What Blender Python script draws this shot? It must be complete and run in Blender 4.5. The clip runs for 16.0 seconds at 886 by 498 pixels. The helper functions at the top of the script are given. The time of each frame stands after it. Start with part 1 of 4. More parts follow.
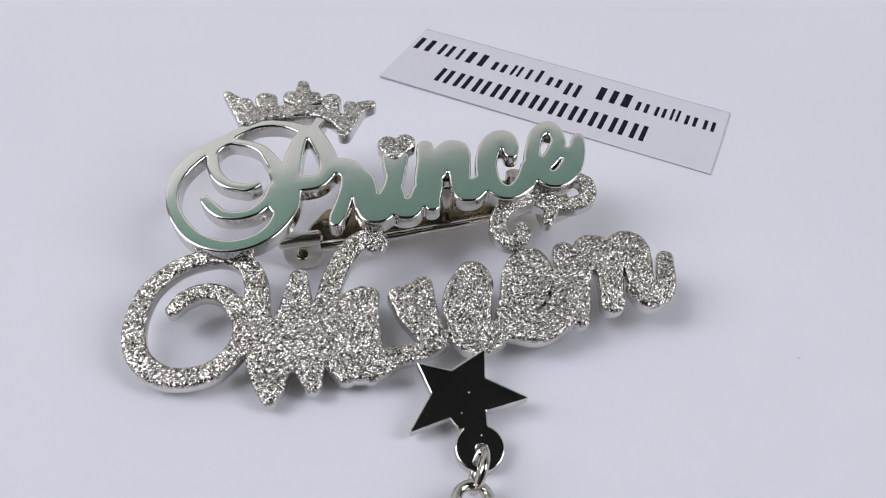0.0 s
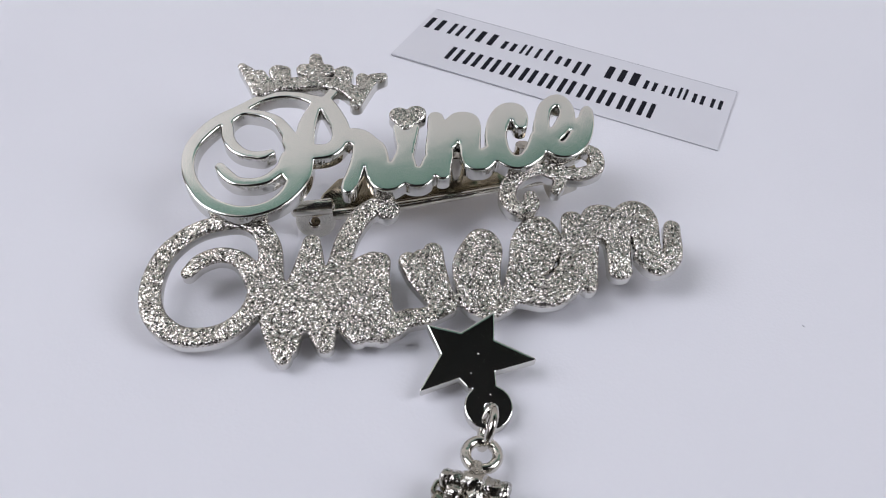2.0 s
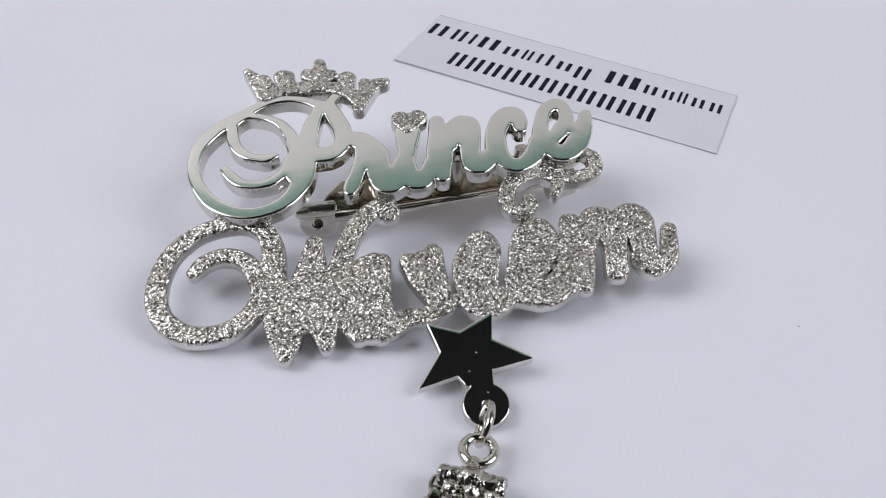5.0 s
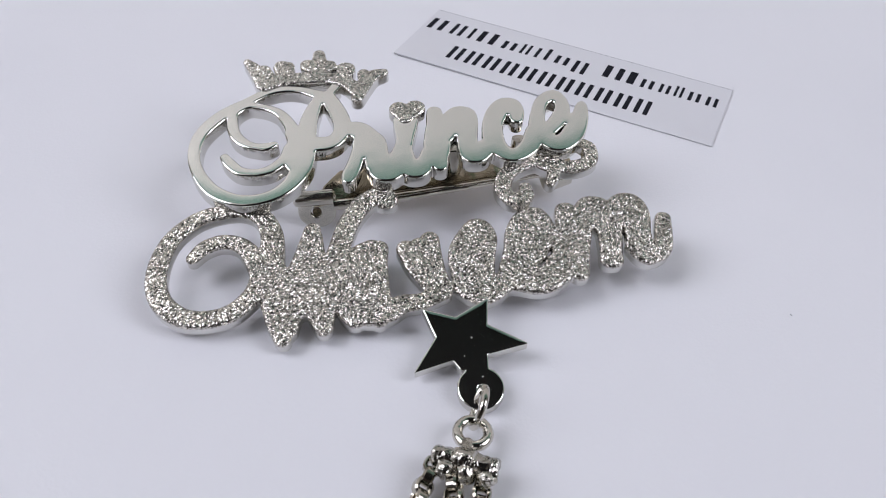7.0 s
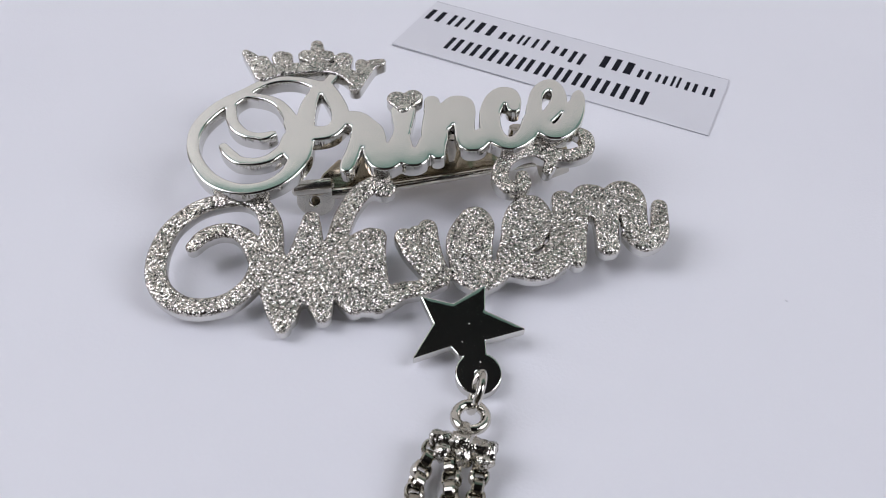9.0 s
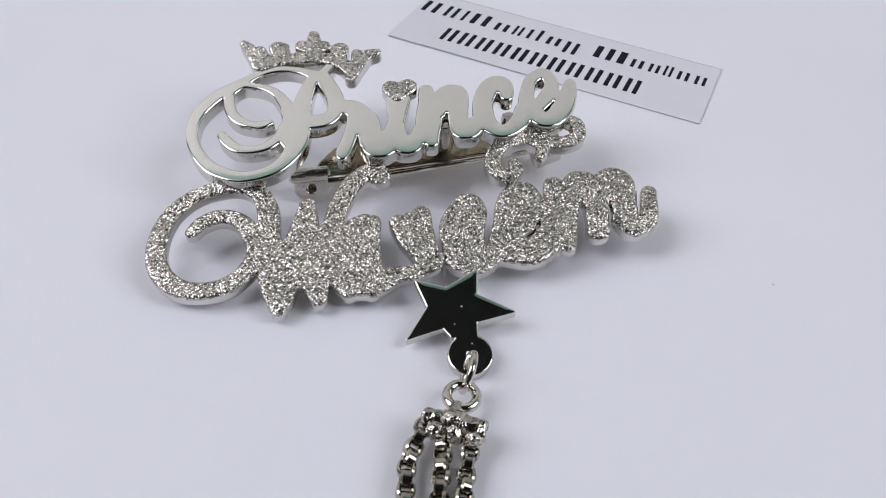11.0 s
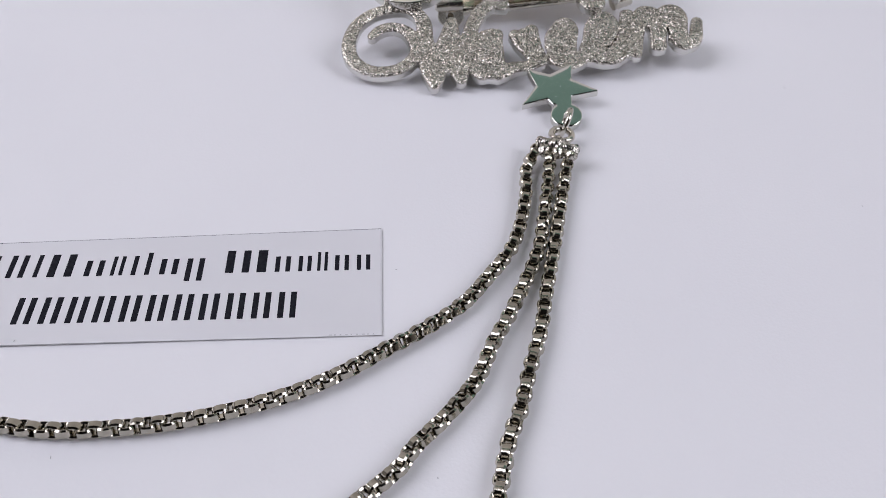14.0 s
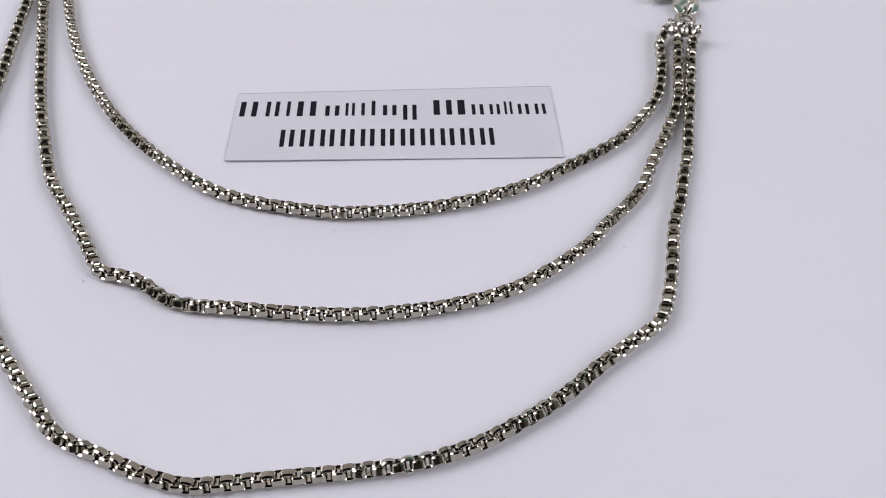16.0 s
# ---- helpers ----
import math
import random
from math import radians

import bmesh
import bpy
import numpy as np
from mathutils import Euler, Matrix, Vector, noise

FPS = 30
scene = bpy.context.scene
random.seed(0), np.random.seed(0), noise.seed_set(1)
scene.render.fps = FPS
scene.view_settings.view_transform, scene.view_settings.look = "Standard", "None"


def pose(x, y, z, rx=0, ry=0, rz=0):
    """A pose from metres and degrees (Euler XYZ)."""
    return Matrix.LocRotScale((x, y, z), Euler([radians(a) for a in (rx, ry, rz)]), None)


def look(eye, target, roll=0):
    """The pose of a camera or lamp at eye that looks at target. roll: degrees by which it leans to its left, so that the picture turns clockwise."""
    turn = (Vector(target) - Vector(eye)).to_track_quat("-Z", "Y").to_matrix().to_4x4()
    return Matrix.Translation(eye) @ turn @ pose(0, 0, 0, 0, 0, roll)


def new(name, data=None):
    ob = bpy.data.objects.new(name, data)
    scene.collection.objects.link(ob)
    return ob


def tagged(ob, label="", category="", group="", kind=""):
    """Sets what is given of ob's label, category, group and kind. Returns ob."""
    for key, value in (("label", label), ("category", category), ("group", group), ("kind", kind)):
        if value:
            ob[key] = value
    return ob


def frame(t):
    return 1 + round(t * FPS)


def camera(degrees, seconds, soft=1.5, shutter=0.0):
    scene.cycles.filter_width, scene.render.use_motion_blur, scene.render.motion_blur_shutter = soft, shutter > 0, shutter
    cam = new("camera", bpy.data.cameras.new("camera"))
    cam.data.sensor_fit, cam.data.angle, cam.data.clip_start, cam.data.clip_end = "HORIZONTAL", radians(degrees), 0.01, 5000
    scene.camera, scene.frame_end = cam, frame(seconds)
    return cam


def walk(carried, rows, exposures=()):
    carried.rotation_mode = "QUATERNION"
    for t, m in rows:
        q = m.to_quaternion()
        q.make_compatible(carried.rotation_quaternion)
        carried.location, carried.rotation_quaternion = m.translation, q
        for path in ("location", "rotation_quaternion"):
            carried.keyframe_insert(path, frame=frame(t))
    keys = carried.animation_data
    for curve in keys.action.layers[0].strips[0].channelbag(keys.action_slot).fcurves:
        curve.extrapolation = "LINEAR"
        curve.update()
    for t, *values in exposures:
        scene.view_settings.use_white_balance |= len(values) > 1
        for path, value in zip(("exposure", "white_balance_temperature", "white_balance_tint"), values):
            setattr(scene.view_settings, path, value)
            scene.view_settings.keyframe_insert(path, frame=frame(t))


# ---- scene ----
from mathutils import kdtree

# Lengths below are in centimetres or millimetres where CM or MM says so.
CM, MM = 0.01, 0.001

# ---- camera and walk ----
cam = camera(57.9, 16.0, soft=0.8)
cam.data.dof.use_dof, cam.data.dof.focus_distance, cam.data.dof.aperture_fstop = True, 0.107, 64.0
PATH = [
    (0, (-0.066, 0.112, 7.56), (-0.088, 1.548, 6.168), 4.3),
    (0.5, (-0.268, 0.181, 7.525), (-0.261, 1.592, 6.107), 4.3),
    (1, (-0.267, 0.146, 7.451), (-0.268, 1.555, 6.032), 4.1),
    (1.5, (-0.113, -0.208, 7.483), (-0.144, 1.229, 6.092), 4.0),
    (2, (-0.083, -0.282, 7.399), (-0.119, 1.15, 6.003), 4.3),
    (2.5, (0.045, -0.387, 7.509), (-0.012, 1.045, 6.115), 3.9),
    (3, (0.045, -0.395, 7.52), (-0.014, 1.04, 6.128), 3.7),
    (3.5, (0.056, -0.422, 7.564), (-0.01, 1.017, 6.177), 3.5),
    (4, (0.042, -0.433, 7.535), (-0.022, 1.004, 6.146), 3.5),
    (6.5, (0.099, -0.566, 7.471), (0.04, 0.877, 6.088), 3.8),
    (7, (0.129, -0.654, 7.454), (0.064, 0.789, 6.07), 3.8),
    (7.5, (0.139, -0.667, 7.466), (0.074, 0.774, 6.079), 3.6),
    (8, (0.157, -0.704, 7.443), (0.086, 0.733, 6.054), 3.5),
    (8.5, (0.163, -0.753, 7.417), (0.099, 0.684, 6.028), 3.7),
    (11, (0.309, -1.009, 7.505), (0.239, 0.417, 6.104), 3.3),
    (11.5, (0.467, -2.317, 7.774), (0.353, -0.905, 6.362), 2.5),
    (12, (0.402, -3.427, 7.852), (0.259, -1.992, 6.467), 2.6),
    (12.5, (0.432, -3.842, 7.972), (0.319, -2.419, 6.572), 3.1),
    (13, (0.162, -4.753, 8.097), (0.02, -3.338, 6.691), 2.9),
    (13.5, (0.224, -5.463, 8.206), (0.07, -4.081, 6.769), 2.0),
    (14, (-0.155, -6.341, 8.517), (-0.332, -4.993, 7.05), 2.1),
    (14.5, (-0.348, -7.326, 8.866), (-0.533, -5.968, 7.41), 1.0),
    (15, (-0.924, -8.872, 8.677), (-1.092, -7.49, 7.242), 3.0),
    (15.5, (-1.494, -9.907, 8.959), (-1.693, -8.554, 7.5), 2.0),
    (16, (-2.209, -10.592, 9.185), (-2.405, -9.288, 7.682), 1.7),
]
walk(cam, [(t, look([CM * a for a in eye], [CM * a for a in target], roll)) for t, eye, target, roll in PATH],
     exposures=[(0, 0, 6500, 10), (11.5, 0, 6500, 10), (13, 0, 6560, 11.2), (16, 0, 6690, 12.2)])

# ---- light ----
LAMP_POWER = 29.6

world = bpy.data.worlds.new("sky")
scene.world = world
world.use_nodes = True
sky = world.node_tree.nodes.new("ShaderNodeTexSky")
sky.sky_type, sky.sun_disc, sky.sun_elevation, sky.sun_rotation = "NISHITA", False, radians(35), radians(200)
world.node_tree.links.new(sky.outputs[0], world.node_tree.nodes["Background"].inputs[0])
world.node_tree.nodes["Background"].inputs[1].default_value = 0.1


def area_lamp(name, at, aim, sx, sy, power, colour):
    data = bpy.data.lights.new(name, "AREA")
    data.shape, data.size, data.size_y, data.energy, data.color = "RECTANGLE", sx, sy, power, colour
    ob = new(name, data)
    ob.matrix_world = look(at, aim)
    return ob


# two broad lamps under the ceiling, one on either side of the table
LAMPS = [((-1.10, -0.10, 1.13), 0.80, 1.20, 0.535), ((1.20, -0.10, 1.13), 0.80, 1.20, 0.465)]
LAMP_AIM = (0.0, 0.05, 0.0)
for at, sx, sy, share in LAMPS:
    area_lamp("lamp_light", at, LAMP_AIM, sx, sy, LAMP_POWER * share, (0.86, 0.868, 1.0))


# ---- materials ----
def material(name):
    m = bpy.data.materials.new(name)
    m.use_nodes = True
    return m, m.node_tree.nodes, m.node_tree.links, m.node_tree.nodes["Principled BSDF"]


def texture(nodes, links, kind, scale, detail=2.0):
    tc = nodes.new("ShaderNodeTexCoord")
    tex = nodes.new(kind)
    tex.inputs["Scale"].default_value = scale
    if kind == "ShaderNodeTexNoise":
        tex.inputs["Detail"].default_value = detail
    links.new(tc.outputs["Object"], tex.inputs["Vector"])
    return tex


def ramp(nodes, links, source, a, b, lo=0.3, hi=0.7):
    r = nodes.new("ShaderNodeValToRGB")
    r.color_ramp.elements[0].position, r.color_ramp.elements[1].position = lo, hi
    r.color_ramp.elements[0].color, r.color_ramp.elements[1].color = (*a, 1), (*b, 1)
    links.new(source, r.inputs[0])
    return r.outputs[0]


def plain(name, a, b, rough=0.6, scale=8.0, bump=0.0, bump_scale=200.0, bump_distance=0.001, metal=0.0):
    """Two close shades mixed by noise, with fine relief."""
    m, nodes, links, bsdf = material(name)
    tex = texture(nodes, links, "ShaderNodeTexNoise", scale, 4.0)
    links.new(ramp(nodes, links, tex.outputs["Fac"], a, b), bsdf.inputs["Base Color"])
    bsdf.inputs["Roughness"].default_value, bsdf.inputs["Metallic"].default_value = rough, metal
    if bump:
        fine = texture(nodes, links, "ShaderNodeTexNoise", bump_scale, 3.0)
        b_ = nodes.new("ShaderNodeBump")
        b_.inputs["Strength"].default_value, b_.inputs["Distance"].default_value = bump, bump_distance
        links.new(fine.outputs["Fac"], b_.inputs["Height"])
        links.new(b_.outputs[0], bsdf.inputs["Normal"])
    return m


def polished(name, a, b, rough_lo, rough_hi, wave=0.05, wave_scale=400.0):
    """Plated metal with faint waviness and smears."""
    m, nodes, links, bsdf = material(name)
    bsdf.inputs["Metallic"].default_value = 1.0
    tex = texture(nodes, links, "ShaderNodeTexNoise", 260.0, 5.0)
    links.new(ramp(nodes, links, tex.outputs["Fac"], a, b), bsdf.inputs["Base Color"])
    smear_sheen = texture(nodes, links, "ShaderNodeTexNoise", 900.0, 4.0)
    mr = nodes.new("ShaderNodeMapRange")
    mr.inputs["To Min"].default_value, mr.inputs["To Max"].default_value = rough_lo, rough_hi
    links.new(smear_sheen.outputs["Fac"], mr.inputs["Value"])
    links.new(mr.outputs[0], bsdf.inputs["Roughness"])
    wav = texture(nodes, links, "ShaderNodeTexNoise", wave_scale, 2.0)
    b_ = nodes.new("ShaderNodeBump")
    b_.inputs["Strength"].default_value, b_.inputs["Distance"].default_value = wave, 0.0004
    links.new(wav.outputs["Fac"], b_.inputs["Height"])
    links.new(b_.outputs[0], bsdf.inputs["Normal"])
    return m


def specked(m, scale, size):
    """Lays sparse pale dust specks on a polished metal."""
    nodes, links = m.node_tree.nodes, m.node_tree.links
    bsdf = nodes["Principled BSDF"]
    spots = texture(nodes, links, "ShaderNodeTexVoronoi", scale)
    spot = nodes.new("ShaderNodeMath")
    spot.operation = "GREATER_THAN"
    spot.inputs[1].default_value = size
    links.new(spots.outputs["Distance"], spot.inputs[0])
    links.new(spot.outputs[0], bsdf.inputs["Metallic"])
    return m


def glitter(name, grain, spread, fine_spread, rough, base):
    """Diamond-cut metal on a face that rolls a little: coarse facets, each with its own tilt, broken up by finer ones."""
    m, nodes, links, bsdf = material(name)
    bsdf.inputs["Metallic"].default_value = 1.0
    bsdf.inputs["Roughness"].default_value = rough
    geo = nodes.new("ShaderNodeNewGeometry")
    total = geo.outputs["Normal"]
    for kind, scale, amount in (("ShaderNodeTexNoise", 190.0, 0.42), ("ShaderNodeTexVoronoi", grain, spread), ("ShaderNodeTexVoronoi", grain * 1.7, fine_spread)):
        cells = texture(nodes, links, kind, scale)
        tilt = nodes.new("ShaderNodeVectorMath")
        tilt.operation = "SUBTRACT"
        tilt.inputs[1].default_value = (0.5, 0.5, 0.5)
        links.new(cells.outputs["Color"], tilt.inputs[0])
        add = nodes.new("ShaderNodeVectorMath")
        add.operation = "MULTIPLY_ADD"
        add.inputs[1].default_value = (amount, amount, amount)
        links.new(tilt.outputs[0], add.inputs[0])
        links.new(total, add.inputs[2])
        total = add.outputs[0]
    # sparse deep cuts that lean far over
    cuts = texture(nodes, links, "ShaderNodeTexVoronoi", grain * 0.9)
    deep = nodes.new("ShaderNodeSeparateColor")
    links.new(cuts.outputs["Color"], deep.inputs[0])
    some = nodes.new("ShaderNodeMath")
    some.operation = "GREATER_THAN"
    some.inputs[1].default_value = 0.9
    links.new(deep.outputs[0], some.inputs[0])
    lean = nodes.new("ShaderNodeVectorMath")
    lean.operation = "SCALE"
    links.new(some.outputs[0], lean.inputs["Scale"])
    shift = nodes.new("ShaderNodeVectorMath")
    shift.operation = "SUBTRACT"
    shift.inputs[1].default_value = (0.95, 0.75, 0.5)
    links.new(cuts.outputs["Color"], shift.inputs[0])
    links.new(shift.outputs[0], lean.inputs[0])
    both = nodes.new("ShaderNodeVectorMath")
    both.operation = "ADD"
    links.new(total, both.inputs[0])
    links.new(lean.outputs[0], both.inputs[1])
    total = both.outputs[0]
    unit = nodes.new("ShaderNodeVectorMath")
    unit.operation = "NORMALIZE"
    links.new(total, unit.inputs[0])
    links.new(unit.outputs[0], bsdf.inputs["Normal"])
    # broad lighter and darker patches painted in for how the rolling face catches light
    tone = texture(nodes, links, "ShaderNodeTexNoise", 350.0, 3.0)
    smear_sheen = ramp(nodes, links, tone.outputs["Fac"], [c * 0.78 for c in base], [c * 1.06 for c in base])
    # shade of the pits painted into the colour: some grains darker, some brighter
    grains = texture(nodes, links, "ShaderNodeTexVoronoi", grain * 0.85)
    pit_shade = ramp(nodes, links, grains.outputs["Color"], (0.44, 0.43, 0.42), (1.2, 1.2, 1.18), 0.22, 0.58)
    mix = nodes.new("ShaderNodeVectorMath")
    mix.operation = "MULTIPLY"
    links.new(smear_sheen, mix.inputs[0])
    links.new(pit_shade, mix.inputs[1])
    links.new(mix.outputs[0], bsdf.inputs["Base Color"])
    return m


PAPER = plain("white_paper", (0.79, 0.79, 0.81), (0.82, 0.82, 0.835), 0.75, 14.0, 0.12, 2500.0, 0.0002)
CARD = plain("printed_card", (0.70, 0.70, 0.72), (0.73, 0.73, 0.75), 0.35, 60.0, 0.05, 1800.0, 0.0002)
CARD_EDGE = plain("card_edge", (0.60, 0.60, 0.62), (0.68, 0.68, 0.70), 0.5, 300.0)
EDGE_LINE = plain("dark_cut_line", (0.12, 0.12, 0.14), (0.55, 0.55, 0.57), 0.6, 1400.0)
INK = plain("black_ink", (0.010, 0.010, 0.014), (0.02, 0.02, 0.026), 0.9, 1500.0)
INK.node_tree.nodes["Principled BSDF"].inputs["Specular IOR Level"].default_value = 0.1
MIRROR = polished("polished_silver", (0.90, 0.905, 0.85), (0.93, 0.935, 0.88), 0.08, 0.13, 0.02, 230.0)
STAR_MIRROR = specked(polished("star_silver", (0.78, 0.77, 0.735), (0.83, 0.82, 0.78), 0.04, 0.08, 0.02, 230.0), 520.0, 0.055)
SIDE = polished("plated_side", (0.66, 0.65, 0.62), (0.76, 0.75, 0.71), 0.10, 0.2, 0.2, 900.0)
GLITTER = glitter("diamond_cut_silver", 5000.0, 0.62, 0.52, 0.22, (0.69, 0.662, 0.60))
SOFT_GLITTER = glitter("soft_cut_silver", 5200.0, 0.44, 0.38, 0.26, (0.80, 0.78, 0.72))
CHAIN = polished("nickel_chain", (0.33, 0.31, 0.26), (0.66, 0.62, 0.53), 0.07, 0.15, 0.1, 700.0)
CAST = polished("pebbly_cast_nickel", (0.40, 0.38, 0.335), (0.74, 0.71, 0.64), 0.08, 0.18, 0.75, 1500.0)
HINGE = polished("hinge_nickel", (0.70, 0.68, 0.61), (0.80, 0.775, 0.705), 0.16, 0.27, 0.05, 300.0)
CAP = polished("cast_nickel", (0.52, 0.495, 0.44), (0.78, 0.75, 0.68), 0.07, 0.16, 0.2, 900.0)
# brown shade and dark reflections under the word plate, put into the colour
BAR = polished("shaded_nickel", (0.40, 0.33, 0.23), (0.66, 0.58, 0.45), 0.10, 0.25, 0.2, 500.0)
# dark colour that stands for the shade inside the hinge hole
HOLE_SHADE = polished("hole_shade_metal", (0.08, 0.065, 0.045), (0.16, 0.13, 0.09), 0.2, 0.35, 0.2, 500.0)
PIN = polished("nickel_pin", (0.58, 0.55, 0.48), (0.72, 0.69, 0.62), 0.10, 0.22, 0.2, 500.0)
DUST = plain("grey_dust", (0.42, 0.42, 0.43), (0.56, 0.56, 0.57), 0.9, 900.0)
CREAM = plain("cream_paint", (0.80, 0.77, 0.70), (0.84, 0.81, 0.74), 0.8, 3.0, 0.1, 60.0)
BEIGE = plain("beige_paint", (0.33, 0.31, 0.275), (0.38, 0.36, 0.32), 0.8, 3.0, 0.1, 60.0)
SEA_GREEN = plain("sea_green_paint", (0.20, 0.335, 0.26), (0.23, 0.375, 0.295), 0.7, 3.0, 0.1, 60.0)
DARK_CEILING = plain("dark_stained_boards", (0.005, 0.004, 0.004), (0.012, 0.010, 0.008), 0.7, 5.0, 0.1, 40.0)
BROWN_WALL = plain("brown_paint", (0.055, 0.045, 0.036), (0.08, 0.064, 0.05), 0.8, 3.0, 0.1, 60.0)
WOOD = plain("table_wood", (0.16, 0.10, 0.06), (0.26, 0.17, 0.10), 0.5, 12.0, 0.15, 80.0)
TERRAZZO = plain("grey_floor", (0.30, 0.29, 0.28), (0.42, 0.41, 0.40), 0.5, 20.0)
LAMP_METAL = plain("white_lamp_metal", (0.70, 0.70, 0.70), (0.76, 0.76, 0.76), 0.4, 10.0)


# ---- building helpers ----
def mesh_of(name, bm, mats, matrix=None, smooth=35):
    me = bpy.data.meshes.new(name)
    if matrix is not None:
        bm.transform(matrix)
    bm.normal_update()
    bm.to_mesh(me)
    bm.free()
    for m in mats if isinstance(mats, (list, tuple)) else [mats]:
        me.materials.append(m)
    if smooth:
        me.shade_smooth()
        me.set_sharp_from_angle(angle=radians(smooth))
    return me


def part(name, bm, mats, parent, label="", matrix=None, smooth=35):
    """Links a bmesh as one mesh under a thing or under a part; with no parent it is a thing."""
    ob = new(name, mesh_of(name, bm, mats, matrix, smooth))
    ob.parent = parent
    return tagged(ob, label)


def empty(name, m=None):
    ob = new(name)
    ob.empty_display_size = 0.01
    if m is not None:
        ob.matrix_world = m
    return ob


def box(x0, x1, y0, y1, z0, z1, bevel=0.0):
    bm = bmesh.new()
    bmesh.ops.create_cube(bm, size=1.0)
    for v in bm.verts:
        v.co = Vector((x0 if v.co.x < 0 else x1, y0 if v.co.y < 0 else y1, z0 if v.co.z < 0 else z1))
    if bevel:
        bmesh.ops.bevel(bm, geom=list(bm.edges), offset=bevel, segments=2, affect="EDGES")
    return bm


def spline(points, step):
    """Points along a smooth curve through the given ones (any number of columns), about step apart."""
    p = np.array(points, float)
    if len(p) == 2:
        n = max(2, int(np.linalg.norm(p[1, :2] - p[0, :2]) / step) + 1)
        return p[0] + (p[1] - p[0]) * np.linspace(0, 1, n)[:, None]
    q = np.vstack([2 * p[0] - p[1], p, 2 * p[-1] - p[-2]])
    out = []
    for i in range(1, len(q) - 2):
        a, b, c, d = q[i - 1:i + 3]
        n = max(2, int(np.linalg.norm(c[:2] - b[:2]) / step) + 1)
        for s in np.linspace(0, 1, n, endpoint=False):
            out.append(0.5 * (2 * b + (c - a) * s + (2 * a - 5 * b + 4 * c - d) * s * s + (3 * b - a - 3 * c + d) * s ** 3))
    out.append(p[-1])
    return np.array(out)


def field_grid(x0, x1, y0, y1, cell):
    xs, ys = np.arange(x0, x1, cell), np.arange(y0, y1, cell)
    return xs, ys, *np.meshgrid(xs, ys)


def strokes_field(strokes, gx, gy, step=0.25):
    """Signed distance to a set of round-ended strokes; the third column is the stroke's width."""
    f = np.full(gx.shape, 1e3)
    for st in strokes:
        pts = spline(st, step)
        for a, b in zip(pts[:-1], pts[1:]):
            r = 0.5 * max(a[2], b[2]) + 0.2
            m = (gx > min(a[0], b[0]) - r - 1) & (gx < max(a[0], b[0]) + r + 1) & (gy > min(a[1], b[1]) - r - 1) & (gy < max(a[1], b[1]) + r + 1)
            px, py = gx[m] - a[0], gy[m] - a[1]
            dx, dy = b[0] - a[0], b[1] - a[1]
            h = np.clip((px * dx + py * dy) / (dx * dx + dy * dy + 1e-12), 0, 1)
            d = np.hypot(px - dx * h, py - dy * h) - 0.5 * (a[2] + (b[2] - a[2]) * h)
            f[m] = np.minimum(f[m], d)
    return f


def polygon_field(poly, gx, gy):
    p = np.array(poly, float)
    d, inside = np.full(gx.shape, 1e3), np.zeros(gx.shape, bool)
    for a, b in zip(p, np.roll(p, -1, 0)):
        e = b - a
        h = np.clip(((gx - a[0]) * e[0] + (gy - a[1]) * e[1]) / (e @ e), 0, 1)
        d = np.minimum(d, np.hypot(gx - a[0] - e[0] * h, gy - a[1] - e[1] * h))
        cross = (a[1] > gy) != (b[1] > gy)
        inside ^= cross & (gx < a[0] + (gy - a[1]) * e[0] / (e[1] if e[1] else 1e-9))
    return np.where(inside, -d, d)


def blur(f, times=2):
    for _ in range(times):
        g = np.pad(f, 1, mode="edge")
        f = (g[1:-1, 1:-1] * 4 + g[:-2, 1:-1] + g[2:, 1:-1] + g[1:-1, :-2] + g[1:-1, 2:]) / 8
    return f


def outlines(f, xs, ys):
    """Closed lines on which the field is zero (marching squares)."""
    neg = f < 0
    nxt = {}

    def cut(i0, j0, i1, j1):
        a, b = f[j0, i0], f[j1, i1]
        s = a / (a - b)
        return (xs[i0] + (xs[i1] - xs[i0]) * s, ys[j0] + (ys[j1] - ys[j0]) * s)

    code = neg[:-1, :-1] * 1 + neg[:-1, 1:] * 2 + neg[1:, 1:] * 4 + neg[1:, :-1] * 8
    pairs = {1: ("LB",), 2: ("BR",), 3: ("LR",), 4: ("RT",), 5: ("LB", "RT"), 6: ("BT",), 7: ("LT",), 8: ("TL",), 9: ("TB",), 10: ("TL", "BR"), 11: ("TR",), 12: ("RL",), 13: ("RB",), 14: ("BL",)}
    place = {}
    for j, i in zip(*np.nonzero((code > 0) & (code < 15))):
        ends = {"L": (i, j, i, j + 1), "R": (i + 1, j, i + 1, j + 1), "B": (i, j, i + 1, j), "T": (i, j + 1, i + 1, j + 1)}
        for a, b in pairs[int(code[j, i])]:
            ka, kb = ends[a], ends[b]
            place[ka], place[kb] = cut(*ka), cut(*kb)
            nxt.setdefault(ka, []).append(kb)
            nxt.setdefault(kb, []).append(ka)
    loops, seen = [], set()
    for start in nxt:
        if start in seen:
            continue
        loop, key, prev = [], start, None
        while key not in seen:
            seen.add(key)
            loop.append(place[key])
            step = [k for k in nxt[key] if k != prev and k not in seen]
            if not step:
                break
            prev, key = key, step[0]
        if len(loop) > 8:
            loops.append(np.array(loop))
    return loops


